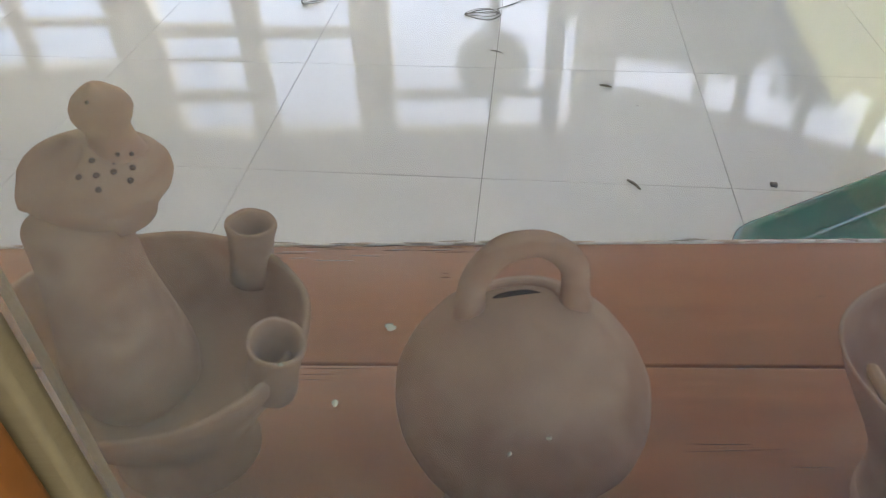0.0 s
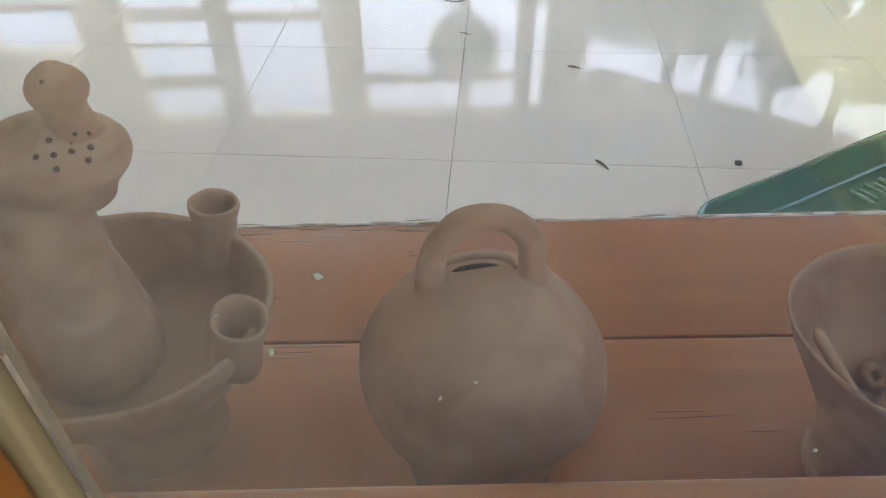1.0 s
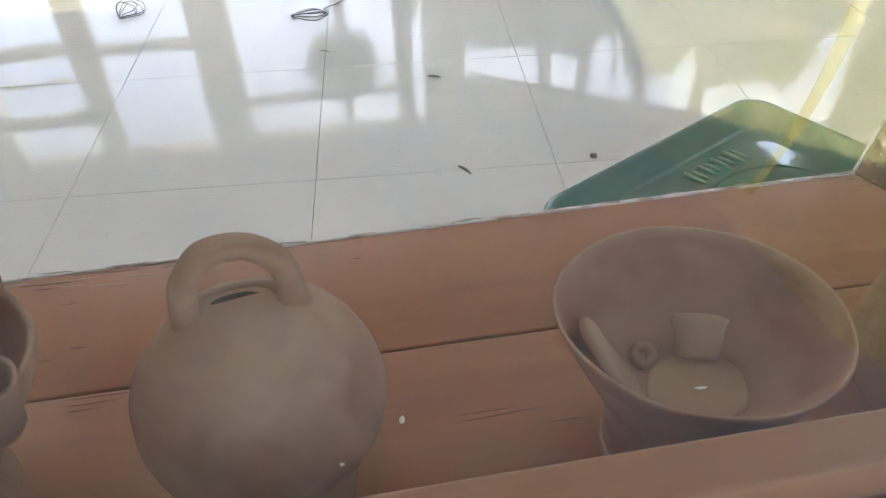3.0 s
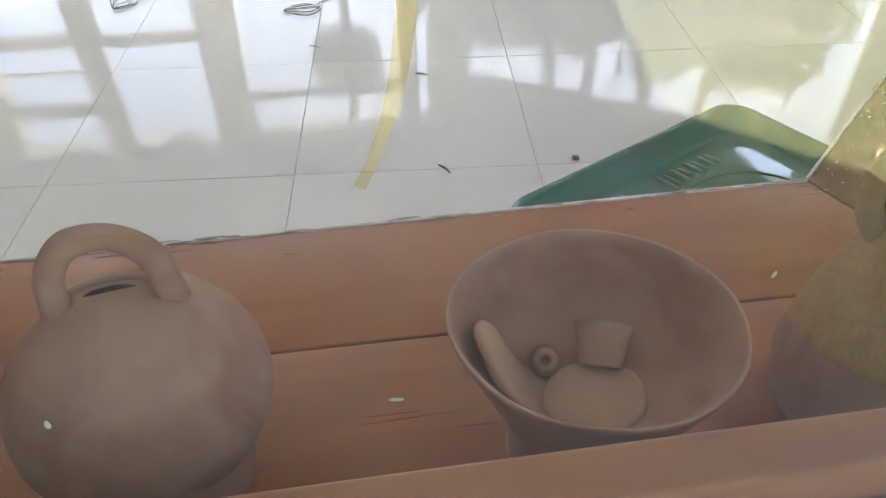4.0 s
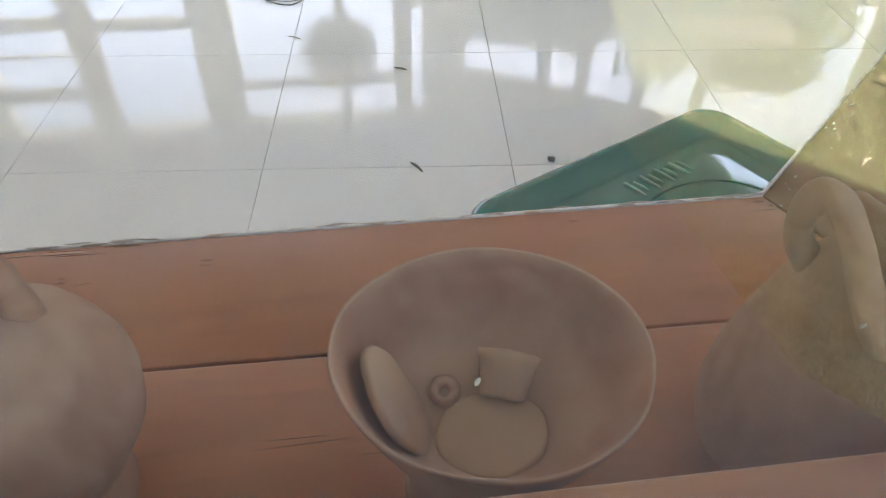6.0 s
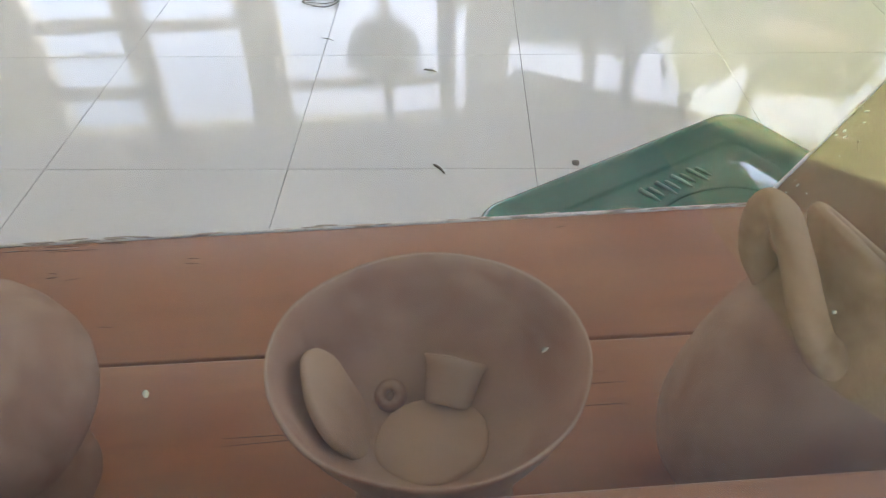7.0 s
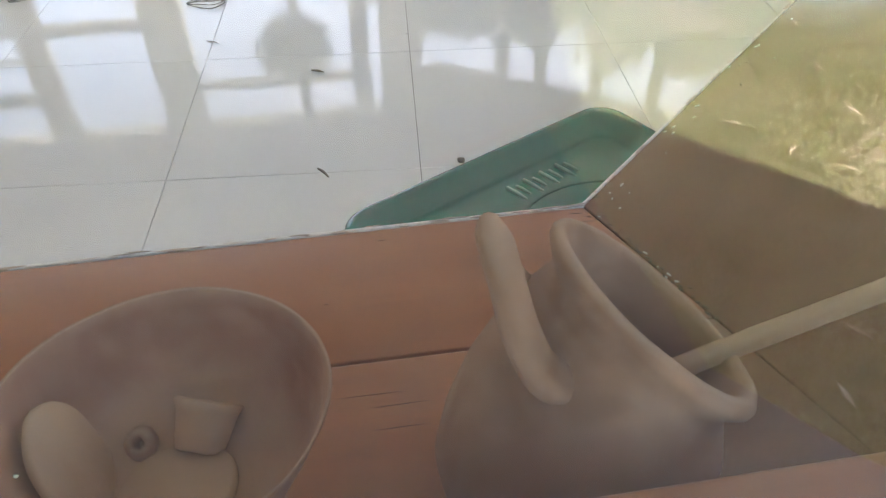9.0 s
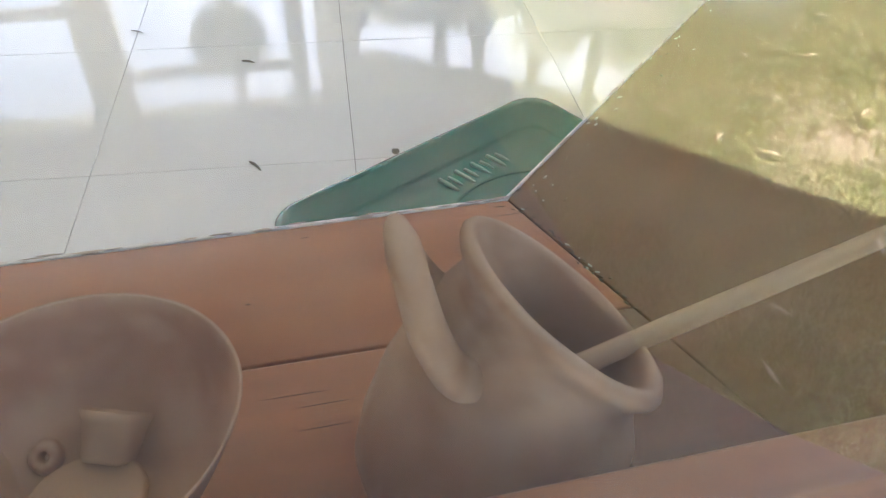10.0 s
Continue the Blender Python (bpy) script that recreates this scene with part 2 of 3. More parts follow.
def smooth_line(points, n):
    """Catmull-Rom through the points."""
    p = [Vector(q) for q in points]
    p = [p[0] * 2 - p[1], *p, p[-1] * 2 - p[-2]]
    out = []
    for i in range(1, len(p) - 2):
        for k in range(n):
            t = k / n
            out.append(0.5 * (2 * p[i] + (p[i + 1] - p[i - 1]) * t + (2 * p[i - 1] - 5 * p[i] + 4 * p[i + 1] - p[i + 2]) * t * t
                              + (3 * p[i] - p[i - 1] - 3 * p[i + 1] + p[i + 2]) * t ** 3))
    out.append(p[-2])
    return out


def tube(points, radius, seg=16, n=8, flat=1.0, side=(0, 0, 1), ends=True, bm=None):
    """A rod along a smooth line; radius is a number or one for each point given; flat squeezes it across side."""
    line = smooth_line(points, n)
    radii = radius if isinstance(radius, (list, tuple)) else [radius] * len(points)
    bm = bm or bmesh.new()
    rings = []
    for i, p in enumerate(line):
        f = i / n
        j = min(int(f), len(radii) - 2)
        r = radii[j] + (radii[j + 1] - radii[j]) * (f - j)
        d = (line[min(i + 1, len(line) - 1)] - line[max(i - 1, 0)]).normalized()
        s = Vector(side)
        s = (s - d * s.dot(d)).normalized()
        o = d.cross(s)
        rings.append([bm.verts.new(p + s * (r * flat * math.cos(2 * math.pi * k / seg)) + o * (r * math.sin(2 * math.pi * k / seg))) for k in range(seg)])
    for a, b in zip(rings, rings[1:]):
        for k in range(seg):
            bm.faces.new((a[k], a[(k + 1) % seg], b[(k + 1) % seg], b[k]))
    if ends:
        bm.faces.new(rings[0])
        bm.faces.new(rings[-1])
    return bm


def prism(outline, z0, z1, bevel=0.003, seg=2):
    """A solid over a flat outline (x, y), with its edges eased."""
    bm = bmesh.new()
    low = [bm.verts.new((x, y, z0)) for x, y in outline]
    high = [bm.verts.new((x, y, z1)) for x, y in outline]
    n = len(low)
    bm.faces.new(low)
    bm.faces.new(high)
    for i in range(n):
        bm.faces.new((low[i], low[(i + 1) % n], high[(i + 1) % n], high[i]))
    if bevel:
        bmesh.ops.bevel(bm, geom=bm.edges[:], offset=bevel, segments=seg, affect="EDGES", profile=0.6)
    return bm


def box(x0, x1, y0, y1, z0, z1, bevel=0.003, seg=2):
    return prism([(x0, y0), (x1, y0), (x1, y1), (x0, y1)], z0, z1, bevel, seg)


def rough_up(bm, amount, scale, seed=0.0):
    bm.normal_update()
    for v in bm.verts:
        v.co += v.normal * amount * noise.noise(v.co * scale + Vector((seed, seed * 0.7, 0)))
    return bm


# ---- the ledge's own axes: u along its front edge from the mitred corner, v into the room ----
LEDGE = pose(0.740, -0.8396, 0, 0, 0, 5.03)
TOP = 0.54                                       # height of the ledge above the tiles
GLASS_V = -0.5225
SIDE = 42.4                                      # turn of the second run of the ledge
RIGHT = LEDGE @ pose(0, 0, 0, 0, 0, SIDE)        # its axes: u runs away from the corner
half = math.tan(radians(SIDE / 2))


# ---- large structure ----
floor = thing("floor", "white polished floor tiles with dark thin joints and scattered dust", "floor", kind="structure")
part("slab", box(-4.5, 3.9, -1.5, 5.4, -0.12, -0.006, 0), GROUT, floor, smooth=False)

ledge = thing("window_ledge", "red-brown varnished plank window ledge, front edge chipped and painted with a pale glint", "window ledge", kind="structure", m=LEDGE)
# front plank and inner planks of the first run; the ends at the corner are mitred along the half angle
joint = lambda u, gap: -0.1800 - 0.0092 * u + gap    # the joint between the planks is not quite square to the edge
part("plank", prism([(-1.9, joint(-1.9, 0.0012)), (0.18 * half - 0.001, joint(0, 0.0012)), (0.005 * half - 0.001, -0.0052), (-1.9, -0.0052)], TOP - 0.035, TOP, 0.002), RED_WOOD, ledge)
part("plank", prism([(-1.9, -0.36), (-0.002, -0.36), (-0.002, joint(0, -0.0012)), (-1.9, joint(-1.9, -0.0012))], TOP - 0.035, TOP, 0.002), RED_WOOD, ledge)
part("plank", prism([(-1.9, -0.56), (-0.002, -0.56), (-0.002, -0.3625), (-1.9, -0.3625)], TOP - 0.035, TOP, 0.002), RED_WOOD, ledge)
bm = prism([(-1.9, -0.0046), (0.0046 * half, -0.0046), (0, 0), (-1.9, 0)], TOP - 0.04, TOP + 0.001, 0.0018)
part("nosing", bm, CHIPPED_GLINT, ledge, "chipped front edge of the plank with skylight glint painted pale")
turn = pose(0, 0, 0, 0, 0, SIDE)
part("plank", prism([(0.0, -0.1805), (0.0, -0.56), (0.56 * half - 0.001, -0.56), (0.1805 * half - 0.001, -0.1805)], TOP - 0.035, TOP, 0.001), BROWN_WOOD, ledge)
part("plank", prism([(-0.70 * half + 0.001, -0.70), (1.9, -0.70), (1.9, -0.0039), (-0.0039 * half + 0.001, -0.0039)], TOP - 0.035, TOP, 0.002), BROWN_WOOD, ledge, m=turn)
part("nosing", prism([(-0.0032 * half, -0.0032), (1.9, -0.0032), (1.9, 0), (0, 0)], TOP - 0.04, TOP + 0.001, 0.0015), CHIPPED_GLINT, ledge, m=turn)

# window in front of the ledge: rail, glass, jamb
window = thing("window_1", "dusty glass window with tan wooden bottom rail and orange jamb", "window", kind="structure", m=LEDGE)
part("bottom_rail", box(-1.2, 0.62, -0.452, -0.419, TOP, 0.707, 0.004, 3), RAIL_WOOD, window, "tan varnished wooden rail")
part("sill", box(-0.80, 0.62, -0.55, -0.454, TOP, 0.675, 0.004, 2), RAIL_WOOD, window)
pane = part("pane", box(-0.7862, 1.6, GLASS_V - 0.002, GLASS_V + 0.002, 0.66, 2.2, 0), GLASS, window, "clear glass pane with dust and smears", smooth=False)
pane.visible_shadow = False
part("bead", tube([(-0.7852, GLASS_V - 0.006, 0.55), (-0.7852, GLASS_V - 0.006, 1.4), (-0.7852, GLASS_V - 0.006, 2.2)], 0.0034, 12), BEAD, window, "tan glazing bead")
part("stop", box(-0.86, -0.7877, GLASS_V - 0.007, GLASS_V + 0.008, 0.55, 2.2, 0.002, 2), BEAD, window, "tan putty stop beside the pane")
part("jamb", box(-0.93, -0.7922, GLASS_V - 0.019, GLASS_V - 0.0075, 0.3, 2.2, 0.003, 3), ORANGE, window, "orange painted wooden jamb")



def wall(name, label, pieces, material=PLASTER, m=LEDGE):
    """A wall of several solid stretches (u0, u1, v0, v1, z0, z1) in the given axes."""
    w = thing(name, label, "wall", kind="structure", m=m)
    for p in pieces:
        part("stretch", box(*p, 0.004, 1), material, w, smooth=False)
    return w


# far side of the room: piers and posts between tall openings
FAR = 4.6
wall("wall_north", "whitewashed wall with tall openings between piers",
     [(-4.6, 0.45, FAR, FAR + 0.16, -0.02, 0.7), (-3.36, 0.45, FAR, FAR + 0.16, 2.11, 2.6), (-4.6, -3.36, FAR, FAR + 0.16, 1.5, 2.6),
      (-3.36, -3.0, FAR, FAR + 0.16, 0.7, 2.11), (-1.55, -1.255, FAR, FAR + 0.16, 0.7, 2.11), (0.13, 0.45, FAR, FAR + 0.16, 0.7, 2.11)])
frame_far = thing("window_frame", "brown wooden window posts and transoms across the openings", "window frame", kind="structure", m=LEDGE)
part("post", box(-2.41, -2.22, FAR + 0.02, FAR + 0.12, 0.7, 2.11, 0.004), POST, frame_far)
part("post", box(-0.515, -0.445, FAR + 0.03, FAR + 0.1, 0.7, 2.11, 0.004), POST, frame_far)
part("post", box(-0.09, 0.04, FAR + 0.02, FAR + 0.12, 0.7, 2.11, 0.004), POST, frame_far)
part("post", box(-4.1, -4.0, FAR + 0.02, FAR + 0.12, 0.7, 1.5, 0.004), POST, frame_far)
for u0, u1, z0, z1 in ((-1.255, -0.09, 1.75, 1.82), (-3.0, -2.41, 1.73, 1.83), (-3.0, -2.41, 1.46, 1.48), (-3.0, -2.41, 1.18, 1.28), (-2.22, -1.55, 1.22, 1.30), (-4.6, -3.36, 1.12, 1.18)):
    part("transom", box(u0, u1, FAR + 0.04, FAR + 0.1, z0, z1, 0.003), POST, frame_far)
DIAG = LEDGE @ pose(0.45, FAR, 0, 0, 0, -34.6)
wall("wall_northeast", "whitewashed wall with a wide low-headed opening",
     [(0, 4.2, 0, 0.16, -0.02, 0.7), (0, 4.2, 0, 0.16, 1.75, 2.6), (2.6, 4.2, 0, 0.16, 0.7, 1.75)], m=DIAG)
frame_diag = thing("window_frame", "brown wooden posts standing in the wide opening", "window frame", kind="structure", m=DIAG)
for u in (0.62, 0.92, 1.34, 1.75):
    part("post", box(u - 0.04, u + 0.04, 0.03, 0.11, 0.7, 1.75, 0.004), POST, frame_diag)
wall("wall_west", "plain whitewashed wall", [(-4.6, -4.44, -0.6, FAR, -0.02, 2.6)])
wall("wall_south", "whitewashed plinth and wall head round the window",
     [(-4.6, 0.30, -0.56, -0.46, -0.4, TOP - 0.04), (-4.6, 0.30, -0.56, -0.46, 2.2, 2.6), (-4.6, -0.94, -0.56, -0.46, 0.5, 2.2)])
wall("wall_southeast", "brown panelled wall behind the second run of the ledge",
     [(0.32, 4.2, -0.84, -0.701, -0.4, 0.9), (0.32, 4.2, -0.84, -0.701, 2.2, 2.6), (2.2, 4.2, -0.84, -0.701, 0.9, 2.2)], BROWN_WOOD, RIGHT)
roof = thing("ceiling", "flat whitewashed ceiling run on as an unseen eave added to shade the lawn", "ceiling", kind="structure", m=LEDGE)
# outside the room the outline is invented to cast the lawn's shadow edges
part("slab", prism([(3.4, 1.43), (1.09, -0.94), (1.27, -2.3), (-5.2, -2.3), (-5.2, 5.0), (0.7, 5.0), (4.6, 2.5)], 2.6, 2.75, 0), PLASTER, roof, smooth=False)

# lawn outside, in one sheet
LAWN = -0.30
ground = thing("ground", "patchy sunlit lawn with dry yellow-green grass and bare soil", "lawn", kind="structure")
bm = bmesh.new()
bmesh.ops.create_grid(bm, x_segments=60, y_segments=60, size=400)
for v in bm.verts:
    v.co.z = LAWN
part("soil", bm, SOIL, ground, smooth=False)


# added slab, dark so that the pane mirrors little light over the pots
shade_slab = thing("pavement", "near-black slab added at the wall foot to darken the pane's reflection", "pavement", kind="structure", m=LEDGE)
part("slab", prism([(-5.0, -0.57), (-5.0, -2.6), (0.40, -2.6), (0.50, -1.40), (0.72, -1.13), (2.9, 0.84), (2.68, 1.08), (0.85, -0.58)], LAWN - 0.1, LAWN + 0.03, 0.01), SHADE_SLAB, shade_slab)


def blades(name, label, spots, height, seed, material=GRASS):
    """Tufts of bent blades, all in one mesh."""
    rng = random.Random(seed)
    verts, faces = [], []
    for x, y, k in spots:
        for _ in range(k):
            a, h = rng.uniform(0, 2 * math.pi), height * rng.uniform(0.5, 1.3)
            bx, by = x + rng.gauss(0, 0.012), y + rng.gauss(0, 0.012)
            lx, ly = math.cos(a) * h * rng.uniform(0.2, 1.1), math.sin(a) * h * rng.uniform(0.2, 1.1)
            w = 0.0017 * rng.uniform(0.7, 1.5)
            ox, oy = -math.sin(a) * w, math.cos(a) * w
            i = len(verts)
            verts += [(bx - ox, by - oy, LAWN), (bx + ox, by + oy, LAWN), (bx + lx * 0.45 + ox, by + ly * 0.45 + oy, LAWN + h * 0.75),
                      (bx + lx * 0.45 - ox, by + ly * 0.45 - oy, LAWN + h * 0.75), (bx + lx, by + ly, LAWN + h)]
            faces += [(i, i + 1, i + 2, i + 3), (i + 3, i + 2, i + 4)]
    me = bpy.data.meshes.new(name)
    me.from_pydata(verts, [], faces)
    me.materials.append(material)
    return tagged(new(name, me), label, "grass", kind="stuff")


rng = random.Random(5)
spots = []
while len(spots) < 36000:
    u, v = rng.uniform(0.1, 3.0), rng.uniform(-4.2, -0.85)
    p = LEDGE @ Vector((u, v, 0))
    bare = noise.noise(Vector((p.x * 0.9, p.y * 0.9, 3.0))) + 0.5 * noise.noise(Vector((p.x * 3, p.y * 3, 7.0)))
    bare += 1.1 * math.exp(-((u - 1.32) / 0.42) ** 2 - ((v + 3.12) / 0.30) ** 2) + 0.5 * math.exp(-((u - 1.62) / 0.16) ** 2 - ((v + 2.02) / 0.12) ** 2)
    if bare > rng.uniform(0.42, 0.95):
        continue
    spots.append((p.x, p.y, rng.randint(5, 9)))
blades("lawn_grass", "short dry yellow-green lawn grass in thin tufts", spots, 0.017, 6)


# ---- pottery on the ledge ----
def clay_bank(x, y):
    """Squat closed jar with a loop handle over a slotted lid ring."""
    t = thing("clay_jar", "squat grey-brown clay money jar with loop handle standing on the ledge", "jar", "pottery on the ledge", m=pose(x, y, TOP, 0, 0, 12))
    part("foot", rough_up(lathe([(0.0, 0.0), (0.052, 0.0), (0.057, 0.006), (0.056, 0.026), (0.049, 0.050), (0.048, 0.076), (0.0, 0.08)], 56, 0.07, 3.1), 0.0014, 34, 6.0), CLAY_GREY, t)
    outer = [(0.0, 0.064), (0.046, 0.060), (0.062, 0.067), (0.0745, 0.080), (0.0820, 0.096), (0.0845, 0.113), (0.0835, 0.126), (0.0780, 0.140), (0.0690, 0.1535),
             (0.0580, 0.1650), (0.0450, 0.1755), (0.0320, 0.1820), (0.018, 0.1845), (0.0, 0.185)]
    part("body", rough_up(lathe(outer, 72, 0.035, 1.3), 0.0020, 24, 2.0), CLAY_GREY, t)
    # a raised lip runs round the far side of the slot and dies into the handle's feet
    ring = part("lid_ring", rough_up(tube([(-0.004 + 0.029 * math.cos(a), 0.020 + 0.014 * math.sin(a), 0.1815 - 0.0015 * math.sin(a)) for a in [radians(-12 + 34 * k) for k in range(7)]], [0.002, 0.0036, 0.0042, 0.0042, 0.0042, 0.0036, 0.002], 10, 6), 0.0008, 60), CLAY_GREY, t, "raised lip round the coin slot")
    part("coin_slot", rough_up(tube([(-0.026, 0.0165, 0.1795), (-0.012, 0.0205, 0.1822), (0.004, 0.0215, 0.1826), (0.016, 0.0200, 0.1815)], [0.0008, 0.0026, 0.0026, 0.0008], 10, 6), 0.0004, 60), HOLE, ring, "dark coin slot")
    part("handle", rough_up(tube([(-0.0325, 0.013, 0.158), (-0.0330, 0.0135, 0.182), (-0.0295, 0.013, 0.207), (-0.014, 0.011, 0.2290), (0.010, 0.011, 0.2310), (0.0285, 0.012, 0.2130), (0.0330, 0.013, 0.190), (0.0335, 0.013, 0.160)],
                                  [0.0130, 0.0094, 0.0090, 0.0086, 0.0086, 0.0088, 0.0094, 0.0130], 18, 8, 1.0, (0, 1, 0)), 0.001, 40), CLAY_GREY, t, "thick rolled clay loop handle")
    return t


def clay_bowl(x, y):
    """Wide flaring bowl on a narrow foot, tipped a little into the room, with loose clay pieces inside."""
    m = pose(x, y, TOP + 0.004, -4.5, 0, 0)
    t = thing("clay_bowl", "wide pinkish clay bowl with flaring rim on a narrow foot", "bowl", "pottery on the ledge", m=m)
    wallp = [(0.0, 0.0), (0.046, 0.0), (0.052, 0.004), (0.0535, 0.014), (0.0530, 0.034), (0.0575, 0.056), (0.068, 0.080), (0.080, 0.103), (0.0905, 0.124), (0.0970, 0.139), (0.0990, 0.1430), (0.0985, 0.1455),
             (0.0960, 0.1445), (0.0915, 0.1340), (0.0840, 0.1170), (0.0745, 0.1020), (0.062, 0.0905), (0.046, 0.0840), (0.026, 0.0815), (0.0, 0.081)]
    part("bowl_wall", rough_up(lathe(wallp, 88, 0.02, 4.1), 0.0008, 26, 1.0), CLAY_PINK, t)
    part("foot_ring", rough_up(lathe([(0.042, -0.0), (0.054, -0.0), (0.0560, 0.006), (0.0545, 0.012), (0.042, 0.012), (0.042, 0.0)], 64, 0.02, 2.2), 0.0006, 40), CLAY_PINK, t)
    disc = lambda r, h: [(0.0, 0.0), (r * 0.9, 0.0), (r, h * 0.3), (r * 0.99, h * 0.75), (r * 0.93, h), (0.0, h * 1.05)]
    face = Vector((0.80, 0.10, 0.58)).normalized()
    along = (Vector((0.030, -0.056, -0.036)) - face * Vector((0.030, -0.056, -0.036)).dot(face)).normalized()
    lean = Matrix((face.cross(along), along, face)).inverted().to_4x4()
    lean.translation = (0.3405, -1.1925, 0.6495)
    a = part("clay_disc", rough_up(lathe(disc(0.0375, 0.008), 40, 0.05, 7.0), 0.0006, 60), CLAY_PALE, m=lean @ Matrix.Diagonal((0.74, 1.0, 1, 1)))
    tagged(a, "pale flat oval clay disc leaning inside the bowl", "clay disc", "clay pieces in the bowl")
    b = part("clay_plate", rough_up(lathe(disc(0.036, 0.009), 40, 0.06, 9.0, 0.92), 0.0006, 60), CLAY_PALE, m=Matrix.Translation((0.4045, -1.2055, 0.6265)) @ pose(0, 0, 0, -2, -3, 20))
    tagged(b, "round flat clay plate lying at the bottom of the bowl", "plate", "clay pieces in the bowl")
    cup = [(0.0, 0.0), (0.0135, 0.0), (0.015, 0.003), (0.018, 0.024), (0.0205, 0.030), (0.019, 0.031), (0.0155, 0.025), (0.0125, 0.005), (0.0, 0.004)]
    c = part("clay_cup", rough_up(lathe(cup, 36, 0.04, 3.0), 0.0005, 70), CLAY_PALE, m=Matrix.Translation((0.413, -1.180, 0.633)) @ pose(0, 0, 0, -54, 6, -10) @ Matrix.Diagonal((1.06, 1.06, 1.0, 1)))
    tagged(c, "small broken clay cup lying inside the bowl", "cup", "clay pieces in the bowl")
    d = part("clay_bead", rough_up(lathe([(0.0035, 0.0), (0.009, 0.001), (0.011, 0.005), (0.009, 0.010), (0.0045, 0.011), (0.0032, 0.009), (0.0032, 0.001), (0.0035, 0.0)], 28, 0.05, 5.0), 0.0004, 70), CLAY_PINK,
             m=Matrix.Translation((0.376, -1.168, 0.628)) @ pose(0, 0, 0, 34, -6, 0))
    tagged(d, "small pierced clay bead lying inside the bowl", "bead", "clay pieces in the bowl")
    return t


def clay_pitcher():
    """Round pitcher lying tilted on the ledge with its wide mouth turned up and a strap handle."""
    n = Vector((0.80, 0.22, 1.0)).normalized()
    mouth = Vector((0.694, -1.1556, 0.7075))
    q = n.to_track_quat("Z", "Y").to_matrix().to_4x4()
    m = Matrix.Translation(mouth) @ q
    t = thing("clay_pitcher", "round dusty clay pitcher lying tilted with wide dark mouth", "pitcher", "pottery on the ledge", m=m)
    low, high = Vector((0.640, -1.165, TOP)), mouth
    bm = bmesh.new()
    rings = []
    # the belly stands upright; the rings lean over more and more towards the mouth, then turn back inside
    rows = [(0.0, 0.030), (0.02, 0.050), (0.07, 0.065), (0.16, 0.0770), (0.28, 0.0850), (0.40, 0.0870), (0.52, 0.0875), (0.64, 0.0855), (0.75, 0.0805), (0.84, 0.0735), (0.90, 0.0690), (0.94, 0.0715), (0.965, 0.0755), (0.99, 0.0785), (1.015, 0.0790),
            (1.04, 0.0765), (1.05, 0.0725), (1.035, 0.0680), (1.00, 0.0650), (0.95, 0.0630), (0.88, 0.0600), (0.75, 0.0595), (0.60, 0.0640), (0.45, 0.0660), (0.30, 0.0640), (0.18, 0.0520), (0.12, 0.0200)]
    for f, r in rows:
        k = min(1.0, max(0.0, (f - 0.25) / 0.65))
        k = k * k * (3 - 2 * k)
        ax = Vector((0, 0, 1)).lerp(n, k).normalized()
        c = low.lerp(high, f) if f > 0.6 else low + Vector(((high.x - low.x) * f * f / 0.6, (high.y - low.y) * f * f / 0.6, (high.z - low.z) * f))
        a = (Vector((1, 0, 0)) - ax * ax.x).normalized()
        b = ax.cross(a)
        rings.append([bm.verts.new(c + (a * math.cos(2 * math.pi * q / 80) + b * math.sin(2 * math.pi * q / 80)) * r * (1 + 0.012 * noise.noise(Vector((math.cos(2 * math.pi * q / 80) * 1.5, math.sin(2 * math.pi * q / 80) * 1.5, f * 3))))) for q in range(80)])
    for ra, rb in zip(rings, rings[1:]):
        for q in range(80):
            bm.faces.new((ra[q], ra[(q + 1) % 80], rb[(q + 1) % 80], rb[q]))
    bm.faces.new(rings[0])
    bm.faces.new(rings[-1])
    bmesh.ops.transform(bm, matrix=m.inverted(), verts=bm.verts)
    part("body", rough_up(bm, 0.0010, 26, 4.0), CLAY_DARK, t)
    i = m.inverted()
    pts = [i @ Vector(p) for p in ((0.634, -1.130, 0.680), (0.609, -1.119, 0.716), (0.597, -1.134, 0.756), (0.596, -1.156, 0.777), (0.599, -1.178, 0.768), (0.607, -1.197, 0.742), (0.623, -1.203, 0.712), (0.660, -1.184, 0.690))]
    part("handle", rough_up(tube(pts, [0.015, 0.0125, 0.0115, 0.0112, 0.0116, 0.0124, 0.0132, 0.012], 18, 8, 0.72, i.to_3x3() @ Vector((0.6, -0.5, 0.6))), 0.001, 40), CLAY_DARK, t, "thick strap handle of rolled clay")
    return t


